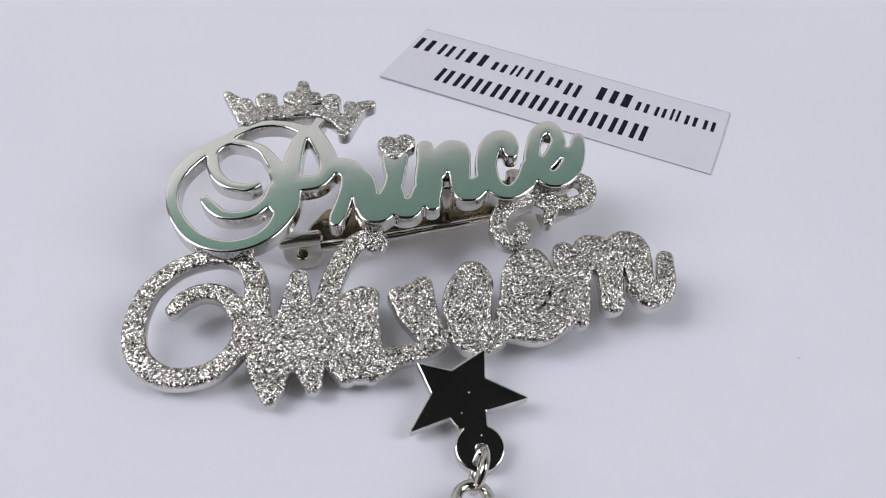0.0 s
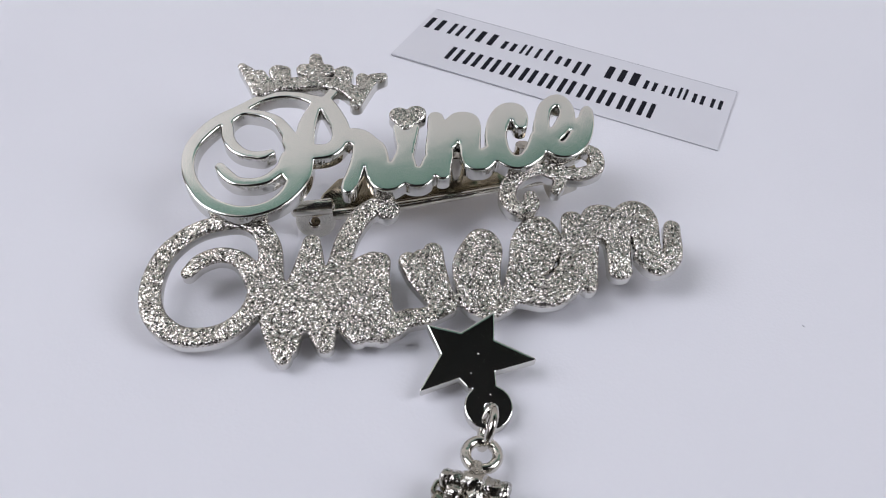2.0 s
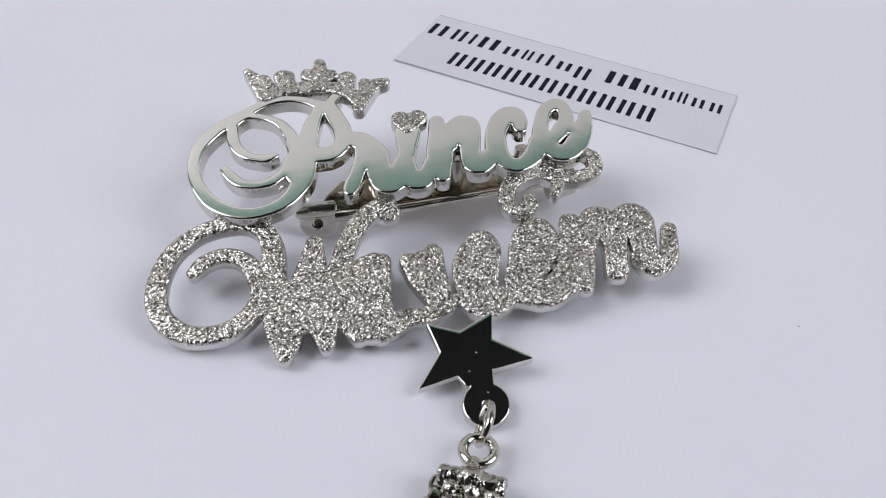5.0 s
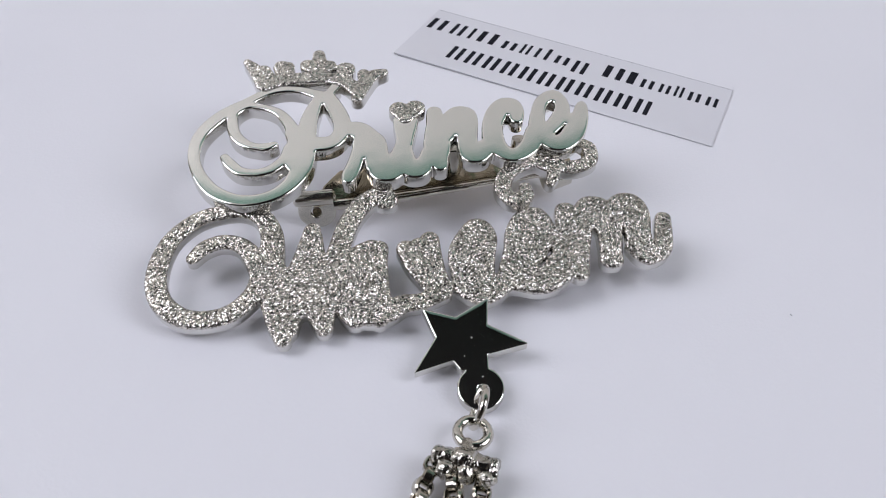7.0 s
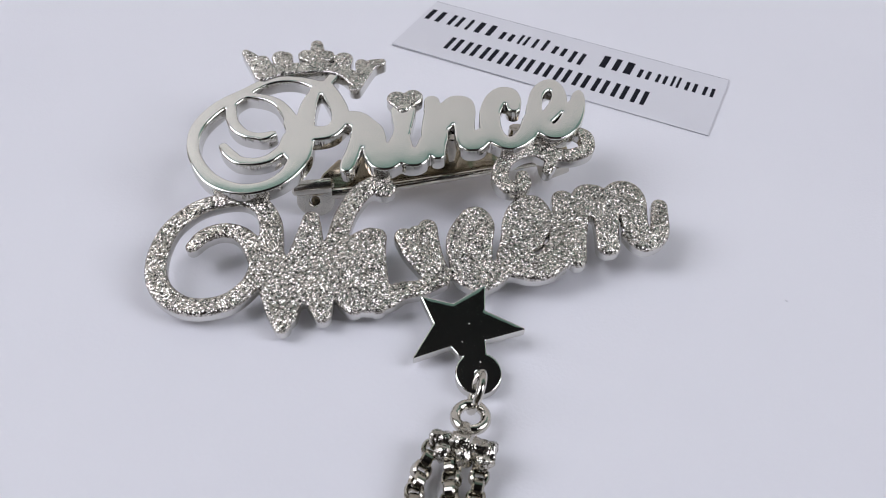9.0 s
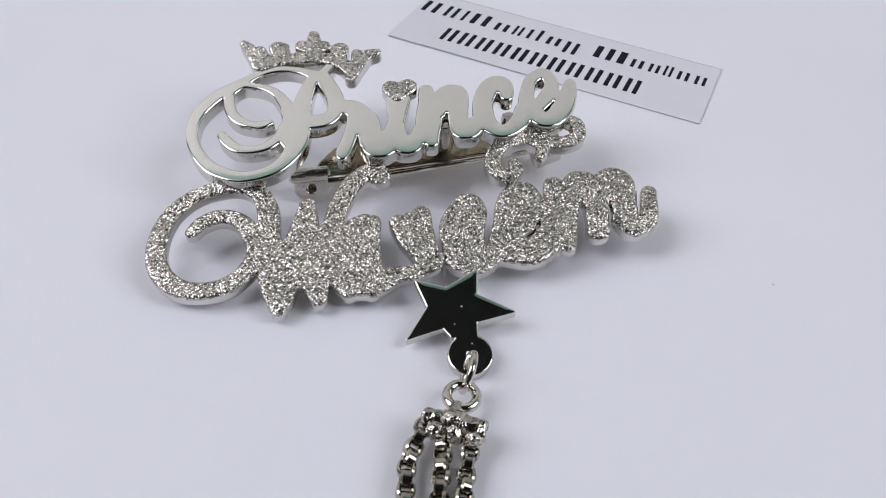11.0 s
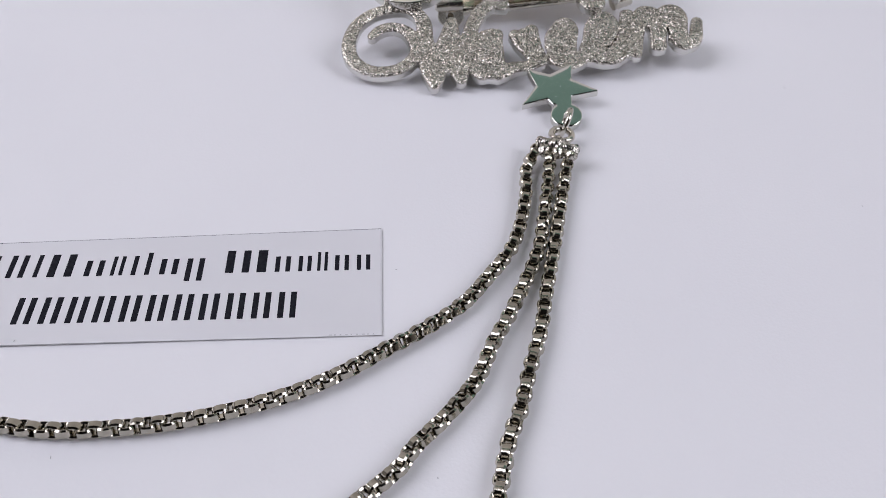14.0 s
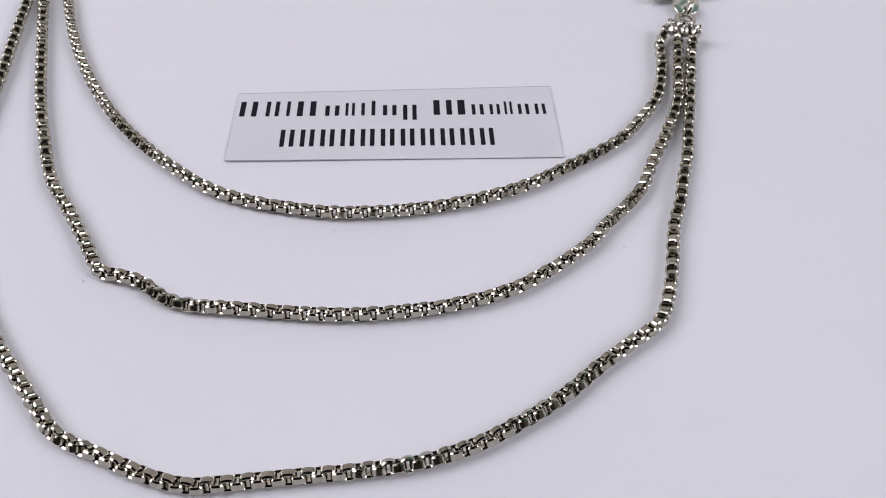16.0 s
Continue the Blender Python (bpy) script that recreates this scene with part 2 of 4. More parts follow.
def plate(name, f, xs, ys, thick, brim, drop, mats, parent, label="", lift=0.0, puff=0.0):
    """A cut metal plate in millimetres, its top face at z = lift. The top falls by drop over the last brim towards its rim, as tumbled metal does,
    and swells by puff in the middle; the top takes the first material, the walls the second."""
    rim = np.vstack(outlines(f, xs, ys))
    tree = kdtree.KDTree(len(rim))
    for k, (x, y) in enumerate(rim):
        tree.insert((x, y, 0), k)
    tree.balance()

    def height(d):
        u = min(1.0, d / brim)
        return -drop * (1 - math.sqrt(1 - (1 - u) ** 2)) - puff * math.exp(-d / (2 * brim))

    verts, faces, kinds, index = [], [], [], {}

    def corner(i, j):
        key = (i, j)
        if key not in index:
            d = tree.find((xs[i], ys[j], 0))[2]
            index[key] = len(verts)
            verts.append((xs[i], ys[j], height(d)))
        return index[key]

    def cut(i0, j0, i1, j1):
        key = (min(i0, i1), min(j0, j1), i0 == i1)
        if key not in index:
            s_ = min(0.9, max(0.1, f[j0, i0] / (f[j0, i0] - f[j1, i1])))
            index[key] = len(verts)
            verts.append((xs[i0] + (xs[i1] - xs[i0]) * s_, ys[j0] + (ys[j1] - ys[j0]) * s_, height(0)))
        return index[key]

    neg = f < 0
    count = neg[:-1, :-1] * 1 + neg[:-1, 1:] + neg[1:, 1:] + neg[1:, :-1]
    walls = []
    for j, i in zip(*np.nonzero(count)):
        ring_ = ((i, j), (i + 1, j), (i + 1, j + 1), (i, j + 1))
        poly, outs = [], []
        for k in range(4):
            p, q = ring_[k], ring_[(k + 1) % 4]
            if neg[p[1], p[0]]:
                poly.append(corner(*p))
            if neg[p[1], p[0]] != neg[q[1], q[0]]:
                outs.append((len(poly), bool(neg[p[1], p[0]])))
                poly.append(cut(*p, *q))
        faces.append(poly)
        for at, leaving in outs:
            if leaving:
                walls.append((poly[at], poly[(at + 1) % len(poly)]))
    top_count = len(verts)
    faces_top = len(faces)
    verts.extend((x, y, -thick) for x, y, z in verts[:top_count])
    faces.extend([v + top_count for v in reversed(p)] for p in faces[:faces_top])
    low = {}
    for a, b in walls:
        for v in (a, b):
            if v not in low:
                low[v] = len(verts)
                x, y, z = verts[v]
                verts.append((x, y, -thick + 0.12))
        faces.append((b, a, low[a], low[b]))
        faces.append((low[b], low[a], a + top_count, b + top_count))
    me = bpy.data.meshes.new(name)
    me.from_pydata([(x * MM, y * MM, (z + lift) * MM) for x, y, z in verts], [], faces)
    for m in mats:
        me.materials.append(m)
    kinds = np.zeros(len(faces), np.int32)
    kinds[faces_top:] = 1
    me.polygons.foreach_set("material_index", kinds)
    me.shade_smooth()
    me.set_sharp_from_angle(angle=radians(50))
    ob = new(name, me)
    ob.parent = parent
    return tagged(ob, label)


def tube(points, radius, sides=10, closed=False, caps=True):
    """A round wire along points (list of Vectors)."""
    bm = bmesh.new()
    n = len(points)
    rings = []
    up = Vector((0, 0, 1))
    for i, p in enumerate(points):
        a = points[(i - 1) % n] if closed or i else p
        b = points[(i + 1) % n] if closed or i < n - 1 else p
        t = (b - a).normalized()
        side = t.cross(up)
        side = side.normalized() if side.length > 0.05 else t.orthogonal().normalized()
        nor = side.cross(t).normalized()
        r = radius[i] if isinstance(radius, (list, tuple)) else radius
        rings.append([bm.verts.new(p + (side * math.cos(w) + nor * math.sin(w)) * r) for w in (2 * math.pi * k / sides for k in range(sides))])
    for i in range(n if closed else n - 1):
        r0, r1 = rings[i], rings[(i + 1) % n]
        for k in range(sides):
            bm.faces.new((r0[k], r0[(k + 1) % sides], r1[(k + 1) % sides], r1[k]))
    if caps and not closed:
        bm.faces.new(rings[0])
        bm.faces.new(rings[-1])
    bmesh.ops.recalc_face_normals(bm, faces=bm.faces)
    return bm


def ring(r, wire, n=28, sides=10, squash=1.0):
    """A wire ring in the xy plane."""
    bm = bmesh.new()
    loops = []
    for i in range(n):
        a = 2 * math.pi * i / n
        c = Vector((r * math.cos(a), squash * r * math.sin(a), 0))
        out = Vector((math.cos(a), math.sin(a), 0))
        loops.append([bm.verts.new(c + out * (wire * math.cos(w)) + Vector((0, 0, wire * math.sin(w)))) for w in (2 * math.pi * k / sides for k in range(sides))])
    for i in range(n):
        for k in range(sides):
            bm.faces.new((loops[i][k], loops[(i + 1) % n][k], loops[(i + 1) % n][(k + 1) % sides], loops[i][(k + 1) % sides]))
    bmesh.ops.recalc_face_normals(bm, faces=bm.faces)
    return bm


# ---- the room round the table ----
X0, X1, Y0, Y1, FLOOR, TOP = -1.6, 1.6, -1.8, 0.65, -0.76, 1.52


def setting(name, bm, mats, label, category):
    return tagged(part(name, bm, mats, None, label, smooth=0), label, category, kind="structure")


setting("floor", box(X0, X1, Y0, Y1, FLOOR - 0.1, FLOOR), TERRAZZO, "speckled grey floor below the table", "floor")
setting("ceiling", box(X0 - 0.1, X1 + 0.1, Y0 - 0.1, Y1 + 0.1, TOP, TOP + 0.1), CREAM, "cream painted plaster ceiling", "ceiling")
setting("trim", box(-0.34, 0.75, -0.45, Y1, TOP - 0.02, TOP - 0.001), DARK_CEILING, "dark stained wooden panel under the ceiling", "ceiling panel")


def wall_piece(corners):
    """A piece of the north wall from its outline in x and z."""
    bm = bmesh.new()
    front = [bm.verts.new((x, Y1, z)) for x, z in corners]
    back = [bm.verts.new((x, Y1 + 0.1, z)) for x, z in corners]
    bm.faces.new(front)
    bm.faces.new(back)
    for k in range(len(corners)):
        bm.faces.new((front[k], front[(k + 1) % len(corners)], back[(k + 1) % len(corners)], back[k]))
    bmesh.ops.recalc_face_normals(bm, faces=bm.faces)
    return bm


# the green paint ends in a slanting line
setting("wall_north", wall_piece([(X0 - 0.1, FLOOR), (X1 + 0.1, FLOOR), (X1 + 0.1, 0.680), (0.50, 0.680), (-1.35, TOP), (X0 - 0.1, TOP)]), CREAM, "cream painted plaster wall behind the table", "wall")
setting("wall_north_upper", wall_piece([(X1 + 0.1, 0.680), (X1 + 0.1, TOP), (-1.35, TOP), (0.50, 0.680)]), SEA_GREEN, "sea green painted upper part of the wall", "wall")
# added unseen dark panel: gives metal edges facing the viewer something dark to reflect
setting("dark_reflection_south", box(X0, X1, Y0, -0.45, TOP - 0.02, TOP - 0.001), DARK_CEILING, "unseen dark panel added to darken reflections in the metal", "ceiling panel")
setting("wall_south", box(X0 - 0.1, X1 + 0.1, Y0 - 0.1, Y0, FLOOR, TOP), BROWN_WALL, "brown painted plaster wall", "wall")
setting("wall_west", box(X0 - 0.1, X0, Y0, Y1, FLOOR, TOP), BEIGE, "beige painted plaster side wall", "wall")
setting("wall_east", box(X1, X1 + 0.1, Y0, Y1, FLOOR, TOP), BEIGE, "beige painted plaster side wall", "wall")

table = tagged(empty("table", pose(0, 0, FLOOR)), "plain brown wooden table under the white paper", "table")
part("tabletop", box(-0.6, 0.6, -0.5, 0.55, -FLOOR - 0.034, -FLOOR - 0.0012, 0.004), WOOD, table)
for sx in (-0.54, 0.54):
    for sy in (-0.44, 0.49):
        part("leg", box(sx - 0.025, sx + 0.025, sy - 0.025, sy + 0.025, 0, -FLOOR - 0.036, 0.003), WOOD, table)

for at, sx, sy, share in LAMPS:
    lamp = tagged(empty("ceiling_lamp", look(at, LAMP_AIM)), "white metal rectangular lamp hung under the ceiling", "lamp", "ceiling lamps")
    part("housing", box(-sx / 2 - 0.03, sx / 2 + 0.03, -sy / 2 - 0.03, sy / 2 + 0.03, 0.01, 0.05, 0.006), LAMP_METAL, lamp)
    part("rod", box(-0.01, 0.01, -0.01, 0.01, 0.05, 0.12), LAMP_METAL, lamp)

# ---- the paper ----
def sheet():
    bm = bmesh.new()
    bmesh.ops.create_grid(bm, x_segments=80, y_segments=60, size=1.0)
    for v in bm.verts:
        x, y = v.co.x * 0.42, v.co.y * 0.30
        n = noise.noise(Vector((x * 7, y * 7, 0.3)))
        v.co = Vector((x, y, 0.00012 * n - 0.00014))
    low = bmesh.ops.extrude_face_region(bm, geom=list(bm.faces))
    for v in [g for g in low["geom"] if isinstance(g, bmesh.types.BMVert)]:
        v.co.z = -0.0011
    bmesh.ops.recalc_face_normals(bm, faces=bm.faces)
    return bm


tagged(part("paper_sheet", sheet(), PAPER, None, matrix=pose(-0.02, 0.04, 0)), "large smooth white paper sheet on the table", "paper")

# ---- the brooch ----
PRINCE_PLANE = pose(0, 8.1 * CM, 1.01 * CM, 10.5, 0, 0)
SCROLL_PLANE = pose(0, 6.6 * CM, 0.49 * CM, 12.4, 1.6, 0)
STAR_PLANE = pose(0.6 * CM, 5.36 * CM, 0.30 * CM, 12.0, 0, 0)
brooch = tagged(empty("brooch", Matrix.Identity(4)), "silver metal word brooch with crown, heart and star on paper", "brooch")


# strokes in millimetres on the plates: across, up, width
PRINCE_RING = [
    [(-21.2, 7.1, 1.8), (-24.9, 7.9, 1.2), (-28.5, 7.2, 1.4), (-31.6, 4.4, 1.5), (-34.5, 1.2, 1.9), (-36.2, -2.7, 1.8), (-35.9, -6.4, 1.6), (-34.3, -9.4, 1.7), (-31.6, -11.9, 1.9), (-28.0, -12.8, 1.8), (-24.6, -11.7, 1.8), (-22.4, -9.2, 2.2), (-21.6, -5.7, 2.9), (-21.9, -2.0, 2.6), (-22.3, 2.5, 2.3), (-21.9, 6.0, 1.6)],
]
PRINCE_P = [
    [(-24.1, -0.6, 1.8), (-23.2, -2.2, 2.2), (-23.3, -4.0, 2.2), (-22.6, -6.0, 2.4)],
    [(-20.7, 7.1, 2.1), (-19.7, 5.8, 2.3), (-18.6, 4.1, 2.4), (-17.8, 2.5, 2.4), (-17.5, 0.9, 2.3), (-17.9, -0.7, 2.2), (-18.8, -1.6, 2.4), (-20.2, -2.0, 2.6), (-21.6, -2.0, 2.9)],
    [(-20.5, 7.8, 1.5), (-19.9, 9.2, 1.4)],
    [(-23.9, -1.1, 1.7), (-24.3, 0.3, 1.8), (-25.2, 1.6, 1.7), (-26.5, 3.0, 1.3), (-28.1, 3.7, 1.1), (-29.6, 3.9, 1.0), (-31.0, 3.8, 0.9), (-32.1, 2.9, 1.0), (-32.7, 1.7, 1.2), (-32.4, 0.1, 1.5), (-31.7, -1.5, 1.5), (-30.7, -2.6, 1.5), (-29.5, -3.3, 1.3), (-28.2, -3.5, 1.2), (-27.0, -3.4, 1.4), (-26.0, -2.8, 1.0)],
]
PRINCE_P_MORE = [
    [(-23.8, -3.2, 1.7), (-24.1, -5.1, 1.5), (-24.8, -6.4, 1.5), (-25.6, -7.3, 1.4), (-26.8, -7.9, 1.3), (-28.1, -8.1, 1.3), (-29.4, -8.0, 1.4), (-30.5, -7.3, 1.5), (-31.3, -6.6, 1.4), (-31.9, -5.9, 1.2)],
]
PRINCE_R = [
    [(-16.9, 1.1, 2.2), (-15.9, 1.0, 2.3), (-14.6, 0.5, 2.3), (-13.6, -0.6, 2.3), (-13.1, -1.8, 2.3), (-12.6, -3.2, 2.3), (-12.1, -4.9, 2.3)],
    [(-16.9, 1.1, 2.2), (-15.8, 1.6, 2.3), (-14.6, 1.3, 2.3), (-13.4, 0.3, 2.3), (-12.5, -0.5, 2.3), (-11.9, -2.3, 2.3), (-11.6, -4.4, 2.3)],
    [(-14.9, -0.0, 1.7), (-14.7, -2.0, 1.7), (-14.8, -4.5, 1.9), (-15.1, -6.6, 2.0), (-15.2, -7.6, 1.6)],
]
PRINCE_I = [
    [(-9.7, 3.7, 2.3), (-9.2, 1.9, 2.3), (-8.8, 0.4, 2.3), (-8.9, -1.1, 2.3), (-9.4, -3.2, 2.3)],
    [(-8.6, 3.9, 2.3), (-8.7, 2.0, 2.3), (-8.8, 0.4, 2.3), (-8.8, -1.1, 2.3), (-8.2, -3.0, 2.3)],
    [(-12.1, -4.6, 2.3), (-11.3, -6.1, 2.3), (-9.9, -6.1, 2.3), (-8.5, -4.8, 2.3), (-7.1, -5.2, 2.3), (-6.0, -4.8, 2.3), (-5.6, -3.3, 2.3), (-5.1, -1.7, 2.3)],
    [(-11.7, -4.3, 2.3), (-10.7, -4.7, 2.3), (-9.7, -4.1, 2.3), (-8.4, -4.0, 2.3), (-7.2, -4.1, 2.3), (-6.3, -4.0, 2.3), (-5.6, -3.3, 2.3), (-5.2, -1.6, 2.3)],
]
PRINCE_N = [
    [(-5.4, 6.0, 2.1), (-5.1, 4.0, 2.3), (-5.1, 1.9, 2.3), (-5.0, -0.2, 2.3), (-4.4, -2.1, 2.3), (-3.6, -3.7, 2.0)],
    [(-5.4, 6.0, 2.1), (-5.1, 4.0, 2.3), (-4.3, 2.0, 2.3), (-3.7, -0.0, 2.3), (-3.8, -2.0, 2.3), (-3.6, -3.7, 2.0)],
    [(-4.1, 2.6, 2.3), (-3.5, 3.7, 2.3), (-3.1, 5.1, 2.3), (-2.2, 6.3, 2.3), (-0.9, 6.3, 2.3), (-0.4, 5.1, 2.3), (-0.3, 2.8, 2.3), (-0.1, 0.6, 2.3), (0.5, -0.7, 2.3)],
    [(-3.4, 1.7, 2.3), (-3.0, 2.9, 2.3), (-2.7, 3.8, 2.3), (-2.1, 4.3, 2.3), (-1.5, 4.1, 2.3), (-1.1, 3.2, 2.3), (-0.7, 1.8, 2.3), (-0.4, 0.0, 2.3), (0.1, -1.4, 2.3)],
]
PRINCE_N_MORE = [
    [(0.4, -0.7, 2.3), (1.4, -0.5, 2.3), (2.2, 0.6, 2.3)],
    [(0.5, -1.6, 2.3), (1.5, -1.3, 2.3), (2.4, 0.2, 2.3)],
]
PRINCE_C = [
    [(6.1, 6.2, 1.8), (5.9, 7.7, 2.3), (5.3, 8.9, 2.3), (4.1, 8.8, 2.3), (3.1, 7.4, 2.3), (2.6, 5.3, 2.3), (2.7, 2.9, 2.3), (3.2, 0.8, 2.3), (4.5, -0.3, 2.3), (5.8, -0.7, 2.3), (7.1, -0.0, 2.3), (8.2, 1.2, 2.3)],
    [(6.1, 6.2, 1.8), (5.8, 7.7, 2.3), (5.2, 8.6, 2.3), (4.2, 8.3, 2.3), (3.5, 6.7, 2.3), (3.1, 4.8, 2.3), (3.3, 2.7, 2.3), (3.8, 1.0, 2.3), (4.7, -0.2, 2.3), (5.8, -0.6, 2.3), (7.1, 0.0, 2.3), (8.0, 1.6, 2.3)],
]
PRINCE_E = [
    [(7.1, -0.0, 2.3), (8.2, 1.3, 2.3), (9.0, 3.4, 2.3)],
    [(7.1, 0.0, 2.3), (8.0, 1.7, 2.3), (8.6, 4.2, 2.3)],
    [(9.2, 3.2, 2.1), (10.7, 4.8, 2.1), (12.0, 7.2, 2.3), (12.4, 9.1, 2.1), (12.0, 10.7, 2.0), (11.0, 11.5, 2.1), (9.5, 10.1, 1.9), (9.0, 7.7, 2.0), (9.0, 5.2, 2.3), (9.8, 3.5, 2.3), (10.7, 2.4, 2.3), (11.7, 2.0, 2.3), (13.1, 2.6, 2.3), (14.4, 4.8, 2.3), (14.9, 7.4, 2.3), (15.1, 9.7, 1.7), (15.2, 10.6, 0.5)],
]
PRINCE_E_MORE = [
    [(10.0, 3.8, 2.3), (10.9, 2.8, 2.3), (11.8, 2.4, 2.3), (12.9, 3.3, 2.3), (14.0, 5.4, 2.3), (14.7, 7.7, 2.3)],
]
CROWN = [
    [(-29.7, 7.9, 2.2), (-27.4, 9.4, 2.2), (-23.7, 10.3, 2.3), (-19.9, 10.6, 2.2), (-17.0, 9.3, 2.2)],
    [(-28.6, 9.2, 2.0), (-25.6, 10.1, 2.0), (-22.0, 10.7, 2.0), (-18.8, 10.5, 2.0)],
    [(-33.3, 12.4, 1.2), (-31.5, 10.6, 2.2), (-29.9, 8.0, 2.2)],
    [(-30.6, 10.9, 2.2), (-29.4, 9.2, 2.2)],
    [(-28.1, 12.0, 2.6), (-27.2, 9.8, 1.9)],
    [(-27.4, 12.1, 2.2), (-27.0, 10.0, 1.9)],
    [(-23.4, 15.4, 1.8), (-22.9, 13.2, 2.3), (-22.5, 10.7, 2.2)],
    [(-24.6, 12.9, 2.2), (-22.8, 12.4, 2.0), (-21.5, 13.2, 2.2)],
    [(-19.0, 12.8, 2.8), (-18.8, 10.6, 1.9)],
    [(-13.5, 12.9, 1.4), (-15.0, 12.0, 2.0), (-15.8, 10.1, 2.2), (-16.4, 7.3, 1.8)],
    [(-16.3, 12.2, 1.8), (-15.8, 10.4, 2.0)],
    [(-18.2, 9.8, 1.8), (-16.6, 8.4, 1.8)],
]
HEART = [
    [(-10.3, 5.7, 2.8), (-9.3, 4.2, 2.0)],
    [(-8.1, 6.3, 2.8), (-9.3, 4.2, 2.0)],
    [(-9.5, 5.1, 2.4), (-9.1, 5.2, 2.4)],
]
SWIRL = [
    [(-23.5, -7.3, 2.4), (-24.0, -9.7, 2.2), (-25.7, -12.2, 2.2), (-28.2, -13.5, 2.2), (-31.2, -13.7, 2.3), (-34.0, -12.2, 2.4), (-35.6, -9.7, 2.4), (-36.1, -6.4, 2.3), (-35.5, -3.0, 2.1), (-33.5, -0.0, 2.0), (-30.9, 1.7, 2.0), (-27.8, 2.5, 2.0), (-25.2, 1.7, 2.3), (-23.5, -0.9, 2.7), (-22.8, -4.2, 3.0), (-22.0, -7.5, 3.2)],
    [(-32.3, -5.5, 1.4), (-31.3, -3.8, 1.8), (-29.3, -2.6, 1.9), (-26.9, -2.8, 2.0), (-24.9, -4.5, 2.4), (-23.0, -7.2, 3.0)],
]
PEAKS = [
    [(-22.3, -6.0, 3.4), (-21.3, -8.8, 3.8), (-20.1, -12.2, 3.2), (-19.1, -14.9, 1.8)],
    [(-19.1, -13.4, 2.8), (-19.1, -7.9, 3.2), (-18.7, -3.0, 2.8), (-18.7, 0.7, 2.0)],
    [(-18.4, -0.2, 2.1), (-17.1, -6.2, 3.2), (-15.6, -10.3, 3.2), (-14.7, -12.8, 2.0)],
    [(-15.0, -11.3, 2.2), (-15.0, -7.4, 3.2), (-14.9, -2.1, 2.6), (-14.4, 2.3, 2.5), (-13.1, 5.7, 2.5), (-11.7, 7.2, 2.4)],
    [(-10.5, 7.2, 2.8), (-10.2, 7.0, 3.0)],
    [(-19.7, -10.8, 3.2), (-15.8, -9.3, 3.2)],
]
BARS = [
    [(-11.4, -3.4, 1.4), (-11.6, -6.0, 2.2), (-11.4, -8.4, 2.2)],
    [(-10.9, -0.9, 2.3), (-12.3, -2.0, 2.3), (-13.0, -4.1, 2.3), (-13.2, -6.0, 2.3), (-12.9, -8.2, 2.1), (-12.3, -10.2, 2.3), (-11.2, -11.1, 2.3)],
    [(-10.8, -1.7, 2.3), (-11.9, -2.8, 2.3), (-12.6, -4.5, 2.3), (-13.0, -6.1, 2.3), (-12.9, -8.2, 2.1), (-11.9, -9.8, 2.3), (-10.8, -9.9, 2.3)],
    [(-10.0, -0.9, 2.3), (-9.7, -2.6, 1.9), (-9.4, -4.9, 2.3), (-8.9, -7.1, 2.3), (-8.4, -8.6, 2.3), (-8.5, -10.6, 2.3)],
    [(-10.0, -1.0, 2.3), (-9.7, -2.6, 1.9), (-10.0, -5.1, 2.3), (-10.1, -7.5, 2.3), (-10.0, -8.7, 2.3), (-9.8, -10.2, 2.3)],
    [(-9.7, -10.5, 2.5), (-7.6, -9.6, 2.7), (-5.9, -8.3, 2.3), (-3.7, -7.6, 2.0), (-1.2, -6.0, 1.9)],
]
BARS_MORE = [
    [(-6.6, -0.4, 2.3), (-5.3, -2.5, 2.3), (-3.6, -4.3, 2.3), (-2.1, -5.9, 2.3)],
    [(-3.8, 1.4, 2.3), (-3.2, -1.0, 2.3), (-2.4, -3.4, 2.3), (-1.4, -5.4, 2.3)],
    [(-5.2, 0.5, 1.7), (-4.3, -1.7, 0.9)],
]
SLOT_BARS = [
    [(2.4, 3.4, 1.6), (2.0, 0.8, 2.4), (2.0, -1.6, 2.4)],
    [(8.9, 5.2, 1.8), (8.6, 2.6, 2.4), (8.4, 0.6, 2.4)],
    [(0.2, -1.7, 2.3), (-0.0, 0.4, 2.3), (0.7, 2.7, 2.1), (1.6, 4.3, 2.0), (2.7, 4.3, 2.0), (3.6, 2.9, 2.0), (3.5, 0.8, 2.1), (3.5, -1.5, 2.3), (3.6, -3.3, 2.3)],
    [(0.5, -1.6, 2.3), (0.3, 0.5, 2.3), (0.7, 2.7, 2.1), (1.6, 4.3, 2.0), (2.7, 4.3, 2.0), (3.6, 2.9, 2.0), (3.5, 0.8, 2.1), (3.1, -1.4, 2.3), (2.6, -2.6, 2.3)],
    [(0.4, -2.1, 2.3), (1.2, -4.9, 2.3), (2.7, -5.8, 2.3), (4.0, -5.7, 2.3), (5.8, -4.2, 2.3), (6.7, -2.2, 2.3)],
    [(1.3, -1.8, 2.3), (1.9, -4.2, 2.3), (2.9, -5.3, 2.3), (4.0, -4.8, 2.3), (5.6, -3.7, 2.3), (6.7, -2.2, 2.3)],
]
